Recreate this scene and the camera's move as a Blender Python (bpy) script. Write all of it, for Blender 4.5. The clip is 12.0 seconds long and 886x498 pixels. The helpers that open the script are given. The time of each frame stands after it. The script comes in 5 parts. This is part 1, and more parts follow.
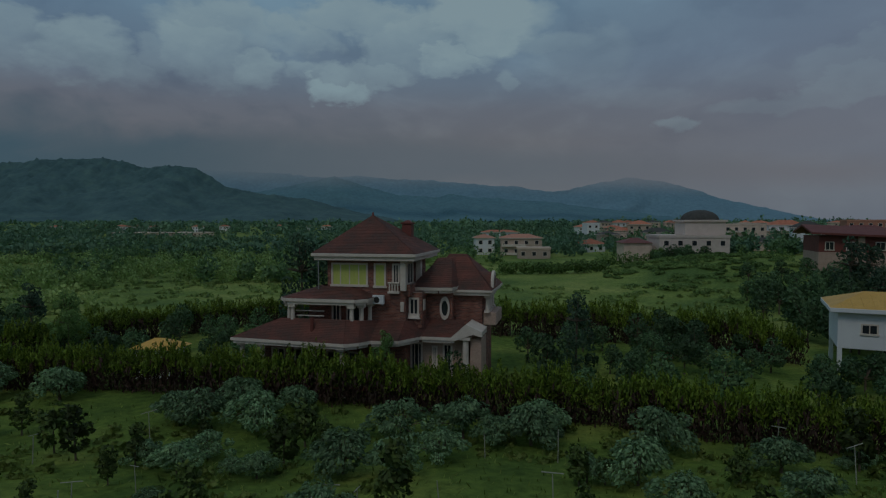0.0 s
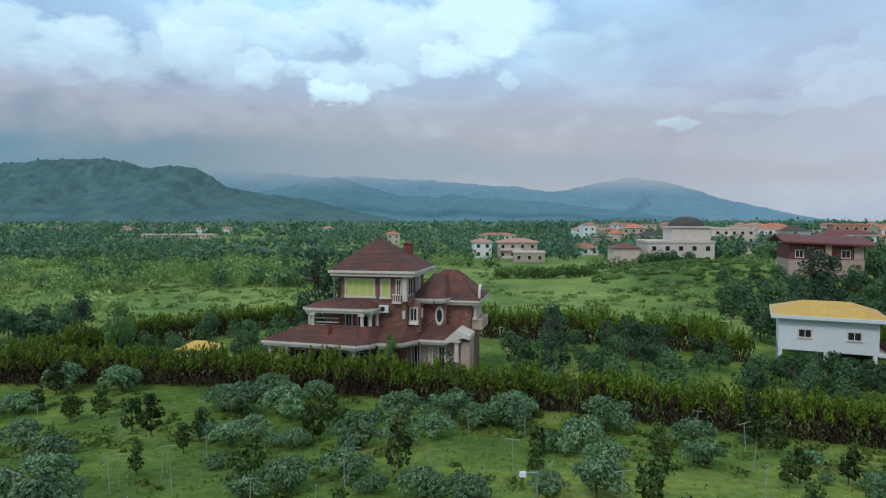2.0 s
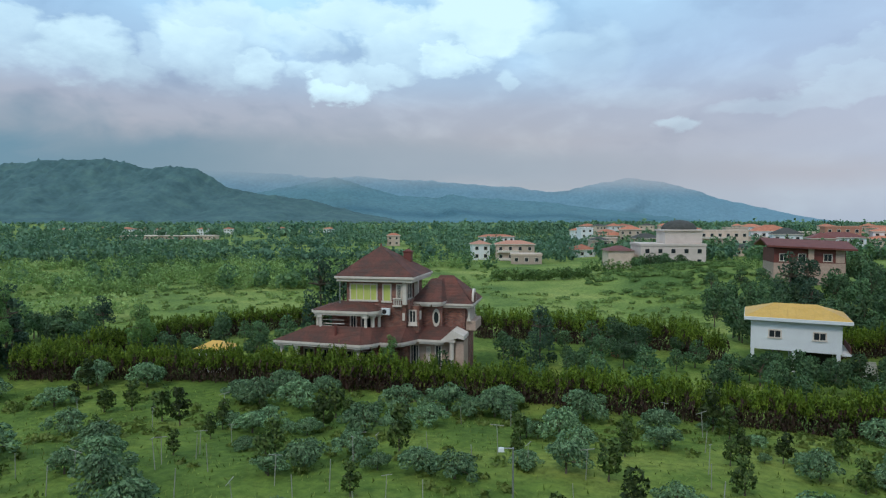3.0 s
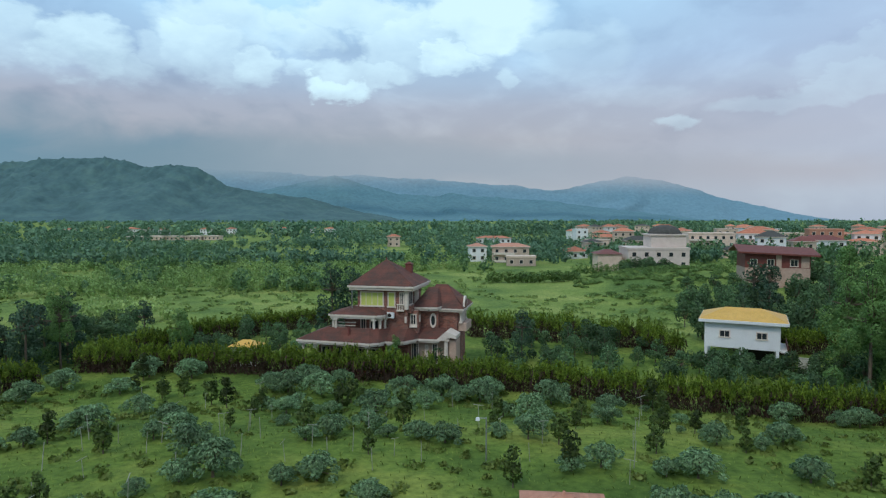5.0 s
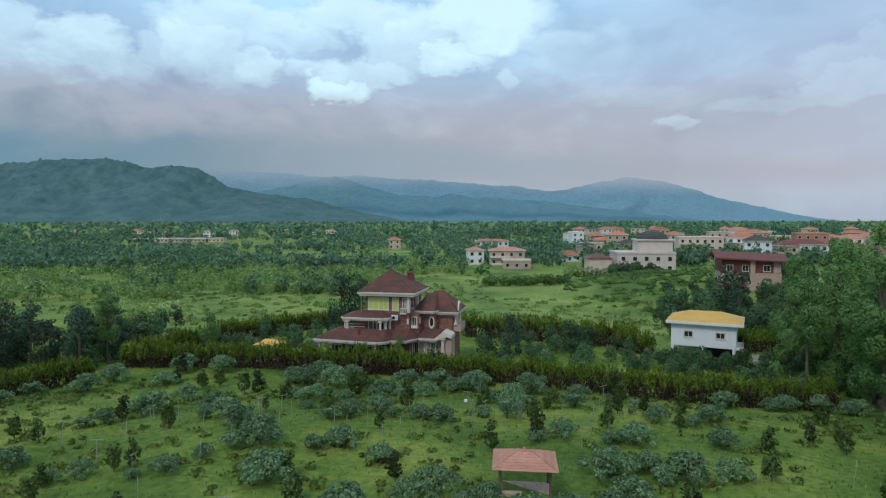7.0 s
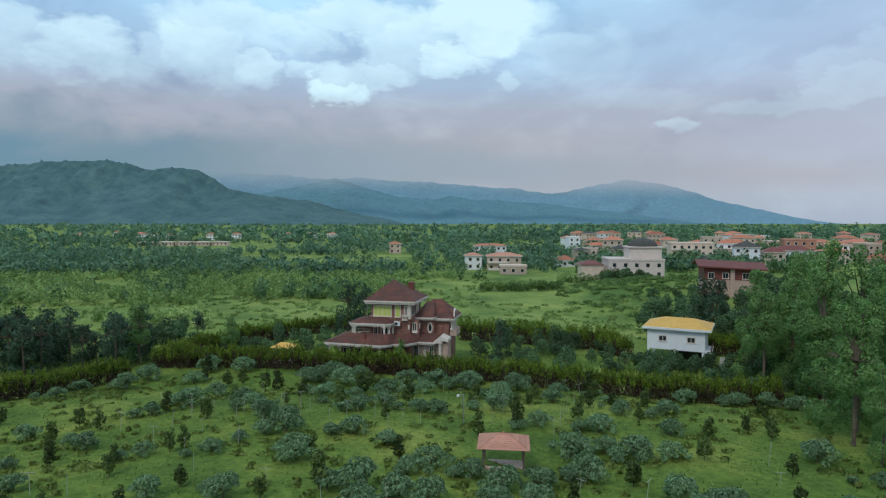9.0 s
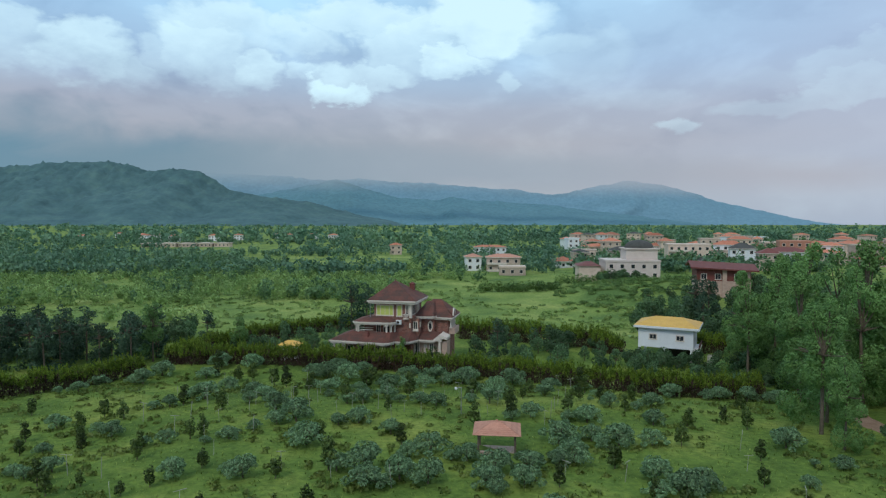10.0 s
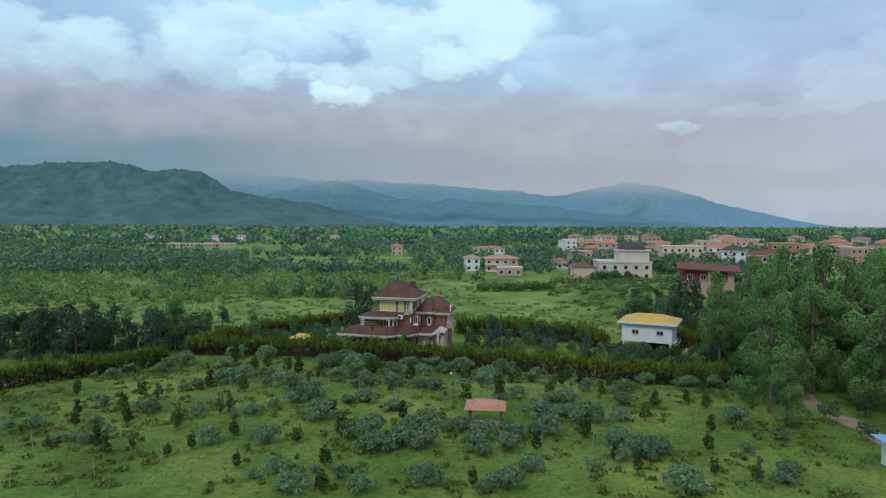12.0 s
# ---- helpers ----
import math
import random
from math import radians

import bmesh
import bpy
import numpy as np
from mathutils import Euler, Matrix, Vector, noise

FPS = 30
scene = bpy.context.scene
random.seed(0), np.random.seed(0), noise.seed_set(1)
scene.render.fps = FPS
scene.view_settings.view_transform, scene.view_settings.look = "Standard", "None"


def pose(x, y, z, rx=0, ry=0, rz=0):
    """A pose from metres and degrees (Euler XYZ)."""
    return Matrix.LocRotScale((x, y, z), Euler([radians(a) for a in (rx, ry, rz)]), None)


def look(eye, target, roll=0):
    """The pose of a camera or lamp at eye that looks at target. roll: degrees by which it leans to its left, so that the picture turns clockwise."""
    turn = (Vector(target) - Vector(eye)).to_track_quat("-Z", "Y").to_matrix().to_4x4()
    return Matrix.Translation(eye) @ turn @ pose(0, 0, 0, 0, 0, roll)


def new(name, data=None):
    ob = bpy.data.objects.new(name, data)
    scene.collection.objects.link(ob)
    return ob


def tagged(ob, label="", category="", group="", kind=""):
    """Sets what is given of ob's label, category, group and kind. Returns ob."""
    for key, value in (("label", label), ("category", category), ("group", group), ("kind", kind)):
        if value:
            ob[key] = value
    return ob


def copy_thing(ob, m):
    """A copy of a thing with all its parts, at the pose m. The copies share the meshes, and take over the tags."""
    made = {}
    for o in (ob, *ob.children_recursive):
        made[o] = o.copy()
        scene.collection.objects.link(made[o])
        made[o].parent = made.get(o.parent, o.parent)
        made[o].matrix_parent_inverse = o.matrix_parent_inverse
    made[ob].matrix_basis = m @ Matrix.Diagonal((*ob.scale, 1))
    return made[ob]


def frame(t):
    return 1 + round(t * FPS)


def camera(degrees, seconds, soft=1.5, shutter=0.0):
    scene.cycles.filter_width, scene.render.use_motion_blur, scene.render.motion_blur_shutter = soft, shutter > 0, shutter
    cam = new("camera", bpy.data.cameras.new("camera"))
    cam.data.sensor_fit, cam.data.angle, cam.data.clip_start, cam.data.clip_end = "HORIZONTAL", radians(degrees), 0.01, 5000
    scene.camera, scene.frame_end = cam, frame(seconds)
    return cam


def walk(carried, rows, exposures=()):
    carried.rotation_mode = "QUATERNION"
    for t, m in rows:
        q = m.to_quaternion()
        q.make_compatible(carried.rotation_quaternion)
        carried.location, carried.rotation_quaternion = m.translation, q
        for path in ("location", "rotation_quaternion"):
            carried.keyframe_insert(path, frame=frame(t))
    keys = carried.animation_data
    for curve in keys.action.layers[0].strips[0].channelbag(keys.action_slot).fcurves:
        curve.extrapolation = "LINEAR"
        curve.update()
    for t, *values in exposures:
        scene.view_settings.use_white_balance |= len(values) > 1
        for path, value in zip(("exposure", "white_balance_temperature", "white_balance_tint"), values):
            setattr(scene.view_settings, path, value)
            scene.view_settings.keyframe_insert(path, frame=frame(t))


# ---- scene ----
cam = camera(70.0, 12.0, soft=1.25)
PATH = [
    (0, (4.852, -49.195, 12.243), (4.849, -47.197, 12.152), 0.0),
    (0.5, (4.944, -51.11, 12.524), (4.94, -49.113, 12.433), -0.0),
    (1, (5.041, -53.36, 13.018), (5.038, -51.362, 12.926), -0.0),
    (1.5, (5.15, -55.671, 13.611), (5.146, -53.673, 13.52), -0.0),
    (2, (5.331, -58.108, 14.177), (5.327, -56.11, 14.085), 0.0),
    (2.5, (5.49, -60.553, 14.665), (5.486, -58.555, 14.573), 0.0),
    (3, (5.673, -63.206, 15.108), (5.669, -61.208, 15.017), -0.0),
    (5, (6.13, -74.236, 17.341), (6.127, -72.239, 17.244), 0.0),
    (5.5, (6.255, -76.904, 17.783), (6.252, -74.907, 17.685), -0.0),
    (6, (6.364, -79.703, 18.294), (6.36, -77.705, 18.197), 0.0),
    (6.5, (6.458, -82.307, 18.788), (6.454, -80.309, 18.691), 0.0),
    (7, (6.519, -84.961, 19.27), (6.516, -82.964, 19.174), 0.0),
    (9, (6.897, -94.409, 21.333), (6.894, -92.411, 21.243), 0.1),
    (9.5, (6.973, -96.602, 21.573), (6.969, -94.604, 21.485), 0.1),
    (10, (7.073, -98.88, 21.725), (7.068, -96.882, 21.638), 0.1),
    (10.5, (7.183, -101.028, 21.85), (7.177, -99.03, 21.764), 0.1),
    (11, (7.317, -103.29, 21.959), (7.312, -101.292, 21.874), 0.1),
    (11.5, (7.38, -105.361, 22.041), (7.374, -103.363, 21.957), 0.2),
    (12, (7.492, -107.422, 22.125), (7.485, -105.424, 22.041), 0.3),
]
walk(cam, [(t, look(eye, at, roll)) for t, eye, at, roll in PATH],
     exposures=[(0.0, -1.78), (0.25, -1.28), (0.5, -0.82), (0.75, -0.34), (1.0, 0.0), (1.5, 0.06), (3.0, 0.05), (12.0, -0.01)])

# ---- world and sun ----
world = bpy.data.worlds.new("overcast_sky")
scene.world = world
world.use_nodes = True
WT = world.node_tree
WT.nodes.clear()


def wnode(kind, **values):
    n = WT.nodes.new(kind)
    for k, v in values.items():
        n.inputs[k].default_value = v
    return n


def wmath(op, a, b=0.0, clamp=False):
    n = WT.nodes.new("ShaderNodeMath")
    n.operation, n.use_clamp = op, clamp
    for i, v in enumerate((a, b)):
        if isinstance(v, (int, float)):
            n.inputs[i].default_value = v
        else:
            WT.links.new(v, n.inputs[i])
    return n.outputs[0]


def wramp(fac, stops, ease="EASE"):
    n = WT.nodes.new("ShaderNodeValToRGB")
    n.color_ramp.interpolation = ease
    while len(n.color_ramp.elements) < len(stops):
        n.color_ramp.elements.new(0.5)
    for e, (p, c) in zip(n.color_ramp.elements, stops):
        e.position, e.color = p, (*c, 1)
    WT.links.new(fac, n.inputs[0])
    return n.outputs[0]


def wmix(fac, a, b):
    n = WT.nodes.new("ShaderNodeMix")
    n.data_type = "RGBA"
    for sock, v in ((n.inputs[0], fac), (n.inputs[6], a), (n.inputs[7], b)):
        if isinstance(v, (int, float)):
            sock.default_value = v
        elif isinstance(v, tuple):
            sock.default_value = (*v, 1)
        else:
            WT.links.new(v, sock)
    return n.outputs[2]


def build_sky():
    sky = WT.nodes.new("ShaderNodeTexSky")
    sky.sky_type, sky.sun_disc = "NISHITA", False
    sky.sun_elevation, sky.sun_rotation = radians(48), radians(200)
    clear = wnode("ShaderNodeBackground", Strength=0.1)
    WT.links.new(sky.outputs[0], clear.inputs[0])
    co = WT.nodes.new("ShaderNodeTexCoord")
    sep = WT.nodes.new("ShaderNodeSeparateXYZ")
    WT.links.new(co.outputs["Generated"], sep.inputs[0])
    up = sep.outputs[2]
    mapped = WT.nodes.new("ShaderNodeMapping")
    mapped.inputs["Scale"].default_value = (1.0, 1.0, 1.9)
    WT.links.new(co.outputs["Generated"], mapped.inputs[0])

    def cloud_noise(scale, detail, distort, shift, rough=0.55):
        m = WT.nodes.new("ShaderNodeVectorMath")
        m.operation = "ADD"
        WT.links.new(mapped.outputs[0], m.inputs[0])
        m.inputs[1].default_value = shift
        n = wnode("ShaderNodeTexNoise", Scale=scale, Detail=detail, Distortion=distort, Roughness=rough)
        WT.links.new(m.outputs[0], n.inputs["Vector"])
        return n.outputs[0]
    big = cloud_noise(3.2, 5.0, 0.5, (3.1, 0.4, 1.7))
    puff = cloud_noise(9.0, 7.0, 0.35, (0.3, 2.4, 5.0), 0.5)
    # cumulus heads: azimuth and elevation in degrees, half width, half height, weight, how far the underside greys out
    masses = [(-34.2, 13.5, 2.3, 2.3, 0.81, 0.7), (-29.7, 12.8, 3.2, 2.4, 1.03, 0.8), (-26.6, 11.9, 2.3, 1.5, 0.54, 0.8), (-24.1, 13.2, 2, 1.4, 0.54, 0.6), (-20.9, 14.2, 3.2, 2.7, 1.03, 0.7),
              (-18.9, 15.8, 4.9, 2, 0.86, 0.5), (-15.8, 12.6, 2.1, 1.7, 0.92, 0.7), (-18.3, 12.2, 2.6, 1.5, 0.59, 0.7), (-12.8, 16, 2.6, 1.4, 0.81, 0.6), (-11.9, 12.7, 1.7, 1.1, 0.65, 0.6),
              (-9.2, 11.2, 2.3, 1.3, 1.24, 0.5), (-7.2, 13.1, 3.6, 1.5, 0.92, 0.4), (-6.5, 17.5, 6.1, 1.5, 0.92, 0.3), (-2.2, 16.2, 3.1, 1.8, 1.03, 0.5), (0.8, 13.9, 3.7, 1.3, 1.13, 0.5),
              (3.3, 17.3, 5.4, 2.7, 1.25, 0.2), (6, 12, 0.92, 0.88, 0.45, 0.3), (-4.7, 14.8, 3.1, 2, 0.76, 0.5), (12.7, 13.6, 3.7, 2.5, 0.25, 0.4), (9.8, 15.2, 3.6, 0.8, 0.45, 0.3),
              (20, 8, 1.84, 0.55, 0.45, 0.3), (27, 9.1, 4.1, 0.6, 0.24, 0.3), (32.3, 10.1, 4.4, 1.2, 0.33, 0.4), (33.5, 11.9, 4.7, 1.4, 0.25, 0.3), (16.5, 10.3, 4.7, 0.8, 0.12, 0.3),
              (27.7, 11.3, 4.1, 0.8, 0.09, 0.3)]
    az = wmath("MULTIPLY", wmath("ARCTAN2", sep.outputs[0], sep.outputs[1]), 57.2958)
    el = wmath("MULTIPLY", wmath("ARCSINE", up), 57.2958)
    billow = cloud_noise(16.0, 6.0, 0.25, (7, 1, 2), 0.6)
    waz = wmath("ADD", az, wmath("ADD", wmath("MULTIPLY", wmath("SUBTRACT", puff, 0.5), 5.0), wmath("MULTIPLY", wmath("SUBTRACT", billow, 0.5), 4.5)))
    wel = wmath("ADD", el, wmath("ADD", wmath("MULTIPLY", wmath("SUBTRACT", cloud_noise(10.0, 6.0, 0.2, (1, 8, 3)), 0.5), 5.0), wmath("MULTIPLY", wmath("SUBTRACT", cloud_noise(28.0, 5.0, 0.2, (4, 2, 9)), 0.5), 3.2)))
    saz = wmath("ADD", az, wmath("MULTIPLY", wmath("SUBTRACT", billow, 0.5), 4.0))
    sel = wmath("ADD", el, wmath("MULTIPLY", wmath("SUBTRACT", wel, el), 0.38))
    total = None
    for a, e, w, h, k, drop in masses:
        small = h < 1.0
        dx = wmath("DIVIDE", wmath("SUBTRACT", saz if small else waz, a), w)
        dy = wmath("DIVIDE", wmath("SUBTRACT", sel if small else wel, e), h)
        r2 = wmath("ADD", wmath("MULTIPLY", dx, dx), wmath("MULTIPLY", dy, dy))
        edge = wmath("MULTIPLY", wmath("SUBTRACT", 1.5, r2), 1.15, True)
        shade = wmath("ADD", wmath("MULTIPLY", dy, 0.75 * drop), 1.0 - 0.35 * drop, True)
        g = wmath("MULTIPLY", wmath("MULTIPLY", edge, shade), k)
        total = g if total is None else wmath("MAXIMUM", total, g)
    base = wramp(up, [(0.0, (0.29, 0.40, 0.49)), (0.06, (0.345, 0.415, 0.50)), (0.12, (0.39, 0.42, 0.485)), (0.17, (0.40, 0.46, 0.57)),
                      (0.235, (0.375, 0.55, 0.77)), (0.32, (0.40, 0.68, 0.96)), (1.0, (0.56, 0.78, 0.96))], "LINEAR")
    tone = wramp(wmath("ADD", wmath("MULTIPLY", big, 0.6), wmath("MULTIPLY", puff, 0.4)), [(0.36, (0.78, 0.80, 0.84)), (0.5, (1.0, 1.0, 1.0)), (0.64, (1.22, 1.24, 1.20))])
    mul = WT.nodes.new("ShaderNodeMix")
    mul.data_type, mul.blend_type = "RGBA", "MULTIPLY"
    mul.inputs[0].default_value = 1.0
    WT.links.new(base, mul.inputs[6])
    WT.links.new(tone, mul.inputs[7])
    # the broad glow behind the heads, then the heads themselves
    gx = wmath("DIVIDE", wmath("SUBTRACT", az, -2.0), 30.0)
    gy = wmath("DIVIDE", wmath("SUBTRACT", el, 19.0), 9.0)
    glow = wmath("SUBTRACT", 1.0, wmath("ADD", wmath("MULTIPLY", gx, gx), wmath("MULTIPLY", gy, gy)), True)
    inner = wmath("ADD", 0.30, wmath("ADD", wmath("MULTIPLY", billow, 0.55), wmath("MULTIPLY", puff, 0.65)))
    lit = wmath("ADD", wmath("MULTIPLY", wmath("MULTIPLY", total, inner), 0.80), wmath("MULTIPLY", wmath("MULTIPLY", glow, puff), 0.38), True)
    left = wmath("DIVIDE", wmath("SUBTRACT", 6.0, wmath("ADD", az, wmath("MULTIPLY", wmath("SUBTRACT", big, 0.5), 30.0))), 34.0, True)
    low = wmath("DIVIDE", wmath("SUBTRACT", 9.2, wmath("ADD", el, wmath("MULTIPLY", wmath("SUBTRACT", puff, 0.5), 6.0))), 4.5, True)
    teal = wmath("MULTIPLY", wmath("MULTIPLY", left, low), 1.15, True)
    rose = wmath("MULTIPLY", wmath("DIVIDE", wmath("SUBTRACT", 11.5, el), 6.0, True), 0.22)
    shaded = wmix(rose, mul.outputs[2], (0.50, 0.44, 0.48))
    right = wmath("MULTIPLY", wmath("DIVIDE", wmath("SUBTRACT", az, 8.0), 30.0, True), 0.55)
    shaded = wmix(right, shaded, (0.50, 0.58, 0.76))
    shaded = wmix(teal, shaded, (0.135, 0.265, 0.365))
    col = wmix(lit, shaded, (0.72, 1.0, 1.12))
    cloud = wnode("ShaderNodeBackground", Strength=1.0)
    WT.links.new(col, cloud.inputs[0])
    mixer = WT.nodes.new("ShaderNodeMixShader")
    mixer.inputs[0].default_value = 0.9
    WT.links.new(clear.outputs[0], mixer.inputs[1])
    WT.links.new(cloud.outputs[0], mixer.inputs[2])
    out = WT.nodes.new("ShaderNodeOutputWorld")
    WT.links.new(mixer.outputs[0], out.inputs[0])


build_sky()
sun_data = bpy.data.lights.new("sun", "SUN")
sun_data.energy, sun_data.angle, sun_data.color = 1.0, radians(14), (1.0, 0.95, 0.88)
sun = new("sun", sun_data)
sun.matrix_world = look((-40, -75, 95), (0, 0, 0))


# ---- materials ----
def mat(name, stops, scale=1.0, rough=0.8, bump=0.0, fine=None, metal=0.0, vary=0.0, island=0.0, soft=0.0, stretch=None):
    """A noise-broken surface: colour stops over coarse noise, fine grain, tint by object and by piece."""
    m = bpy.data.materials.new(name)
    m.use_nodes = True
    nt = m.node_tree
    L = nt.links.new
    bs = nt.nodes["Principled BSDF"]
    bs.inputs["Roughness"].default_value, bs.inputs["Metallic"].default_value = rough, metal
    bs.inputs["Specular IOR Level"].default_value = 0.3
    co = nt.nodes.new("ShaderNodeTexCoord")
    src = co.outputs["Object"]
    if stretch:
        mp = nt.nodes.new("ShaderNodeMapping")
        mp.inputs["Scale"].default_value = stretch
        L(src, mp.inputs[0])
        src = mp.outputs[0]
    n1 = nt.nodes.new("ShaderNodeTexNoise")
    n1.inputs["Scale"].default_value, n1.inputs["Detail"].default_value, n1.inputs["Roughness"].default_value = scale, 6, 0.62
    L(src, n1.inputs["Vector"])
    fac = n1.outputs[0]
    r = nt.nodes.new("ShaderNodeValToRGB")
    while len(r.color_ramp.elements) < len(stops):
        r.color_ramp.elements.new(0.5)
    for i, (e, c) in enumerate(zip(r.color_ramp.elements, stops)):
        e.position, e.color = 0.3 + 0.4 * i / max(1, len(stops) - 1), (*c, 1)
    L(fac, r.inputs[0])
    col = r.outputs[0]
    n2 = nt.nodes.new("ShaderNodeTexNoise")
    n2.inputs["Scale"].default_value, n2.inputs["Detail"].default_value = fine or scale * 14, 4
    L(src, n2.inputs["Vector"])

    def times(col, value, low, high):
        mr = nt.nodes.new("ShaderNodeMapRange")
        mr.inputs[3].default_value, mr.inputs[4].default_value = low, high
        L(value, mr.inputs[0])
        mx = nt.nodes.new("ShaderNodeMix")
        mx.data_type, mx.blend_type = "RGBA", "MULTIPLY"
        mx.inputs[0].default_value = 1.0
        L(col, mx.inputs[6])
        L(mr.outputs[0], mx.inputs[7])
        return mx.outputs[2]
    col = times(col, n2.outputs[0], 0.72, 1.28)
    if vary:
        oi = nt.nodes.new("ShaderNodeObjectInfo")
        col = times(col, oi.outputs["Random"], 1 - vary, 1 + vary)
    if island:
        g = nt.nodes.new("ShaderNodeNewGeometry")
        col = times(col, g.outputs["Random Per Island"], 1 - island, 1 + island)
    L(col, bs.inputs["Base Color"])
    if bump:
        b = nt.nodes.new("ShaderNodeBump")
        b.inputs["Strength"].default_value, b.inputs["Distance"].default_value = bump, 0.05
        L(n2.outputs[0], b.inputs["Height"])
        L(b.outputs[0], bs.inputs["Normal"])
    if soft:
        tr = nt.nodes.new("ShaderNodeBsdfTranslucent")
        L(col, tr.inputs[0])
        ms = nt.nodes.new("ShaderNodeMixShader")
        ms.inputs[0].default_value = soft
        L(bs.outputs[0], ms.inputs[1])
        L(tr.outputs[0], ms.inputs[2])
        L(ms.outputs[0], nt.nodes["Material Output"].inputs[0])
    return m


def brick_wall(name):
    """Red brick in running bond with thin mortar, broken by weathering at wall scale."""
    m = bpy.data.materials.new(name)
    m.use_nodes = True
    nt = m.node_tree
    L = nt.links.new
    bs = nt.nodes["Principled BSDF"]
    bs.inputs["Roughness"].default_value = 0.88
    co = nt.nodes.new("ShaderNodeTexCoord")
    sep = nt.nodes.new("ShaderNodeSeparateXYZ")
    L(co.outputs["Object"], sep.inputs[0])
    along = nt.nodes.new("ShaderNodeMath")
    L(sep.outputs[0], along.inputs[0])
    L(sep.outputs[1], along.inputs[1])
    uv = nt.nodes.new("ShaderNodeCombineXYZ")
    L(along.outputs[0], uv.inputs[0])
    L(sep.outputs[2], uv.inputs[1])
    br = nt.nodes.new("ShaderNodeTexBrick")
    for key, v in (("Scale", 1.0), ("Brick Width", 0.30), ("Row Height", 0.10), ("Mortar Size", 0.011), ("Bias", -0.1)):
        br.inputs[key].default_value = v
    br.inputs["Color1"].default_value = (0.145, 0.050, 0.036, 1)
    br.inputs["Color2"].default_value = (0.36, 0.125, 0.080, 1)
    br.inputs["Mortar"].default_value = (0.27, 0.20, 0.16, 1)
    L(uv.outputs[0], br.inputs["Vector"])
    nz = nt.nodes.new("ShaderNodeTexNoise")
    nz.inputs["Scale"].default_value, nz.inputs["Detail"].default_value = 0.9, 7
    L(co.outputs["Object"], nz.inputs["Vector"])
    mr = nt.nodes.new("ShaderNodeMapRange")
    mr.inputs[1].default_value, mr.inputs[2].default_value, mr.inputs[3].default_value, mr.inputs[4].default_value = 0.3, 0.7, 0.65, 1.4
    L(nz.outputs[0], mr.inputs[0])
    mx = nt.nodes.new("ShaderNodeMix")
    mx.data_type, mx.blend_type = "RGBA", "MULTIPLY"
    mx.inputs[0].default_value = 1.0
    L(br.outputs[0], mx.inputs[6])
    L(mr.outputs[0], mx.inputs[7])
    L(mx.outputs[2], bs.inputs["Base Color"])
    bp = nt.nodes.new("ShaderNodeBump")
    bp.inputs["Strength"].default_value, bp.inputs["Distance"].default_value = 0.6, 0.01
    bp.invert = True
    L(br.outputs["Fac"], bp.inputs["Height"])
    L(bp.outputs[0], bs.inputs["Normal"])
    return m


def glass(name, colour):
    m = bpy.data.materials.new(name)
    m.use_nodes = True
    b = m.node_tree.nodes["Principled BSDF"]
    b.inputs["Base Color"].default_value = (*colour, 1)
    b.inputs["Roughness"].default_value = 0.08
    return m


def leaf(name, a, b, c, vary=0.2, scale=0.9, fine=9, island=0.4):
    return mat(name, [a, b, c], scale, 0.62, fine=fine, vary=vary, island=island, soft=0.33)


M_BRICK = brick_wall("red_brick")
M_SHINGLE = mat("brown_red_shingle", [(0.085, 0.060, 0.050), (0.145, 0.066, 0.050), (0.22, 0.080, 0.057)], 0.7, 0.85, 0.35, 9, vary=0.07, island=0.05)
M_TRIM = mat("cream_trim", [(0.64, 0.54, 0.45), (0.76, 0.67, 0.57)], 1.4, 0.6, 0.1, 20)
M_STONE = mat("pale_stone", [(0.44, 0.30, 0.23), (0.56, 0.40, 0.31)], 1.5, 0.8, 0.3, 12)
M_WHITE = mat("white_render", [(0.74, 0.74, 0.74), (0.82, 0.82, 0.81)], 0.7, 0.75, 0.05, 20)
M_YELLOW = mat("yellow_tin", [(0.62, 0.34, 0.06), (0.72, 0.42, 0.09)], 0.8, 0.5, 0.05, 8)
M_CURTAIN = mat("lime_curtain", [(0.50, 0.55, 0.12), (0.62, 0.66, 0.20)], 3.0, 0.9, 0.1, 20, stretch=(6, 6, 0.3))
M_GLASS = glass("dark_glass", (0.03, 0.035, 0.04))
M_DARK = mat("dark_opening", [(0.025, 0.022, 0.02), (0.04, 0.035, 0.03)], 1.0, 0.9)
M_METAL = mat("grey_metal", [(0.30, 0.30, 0.30), (0.42, 0.42, 0.42)], 4, 0.45, metal=0.6)
M_AC = mat("white_enamel", [(0.70, 0.71, 0.70), (0.78, 0.78, 0.77)], 4, 0.4)
M_BARK = mat("bark", [(0.10, 0.075, 0.05), (0.19, 0.15, 0.11)], 3, 0.9, 0.6, 30)
M_POST = mat("pale_concrete", [(0.30, 0.30, 0.24), (0.42, 0.41, 0.34)], 4, 0.85, 0.2, 30)
M_TERRA = mat("terracotta", [(0.46, 0.20, 0.13), (0.56, 0.28, 0.19)], 2, 0.8, 0.2, 20, vary=0.12)
M_TOWNWALL = mat("town_render", [(0.54, 0.40, 0.31), (0.66, 0.52, 0.42)], 0.6, 0.8, vary=0.25)
M_TOWNROOF = mat("town_tile", [(0.40, 0.13, 0.075), (0.54, 0.21, 0.12)], 0.8, 0.8, 0.1, vary=0.3)
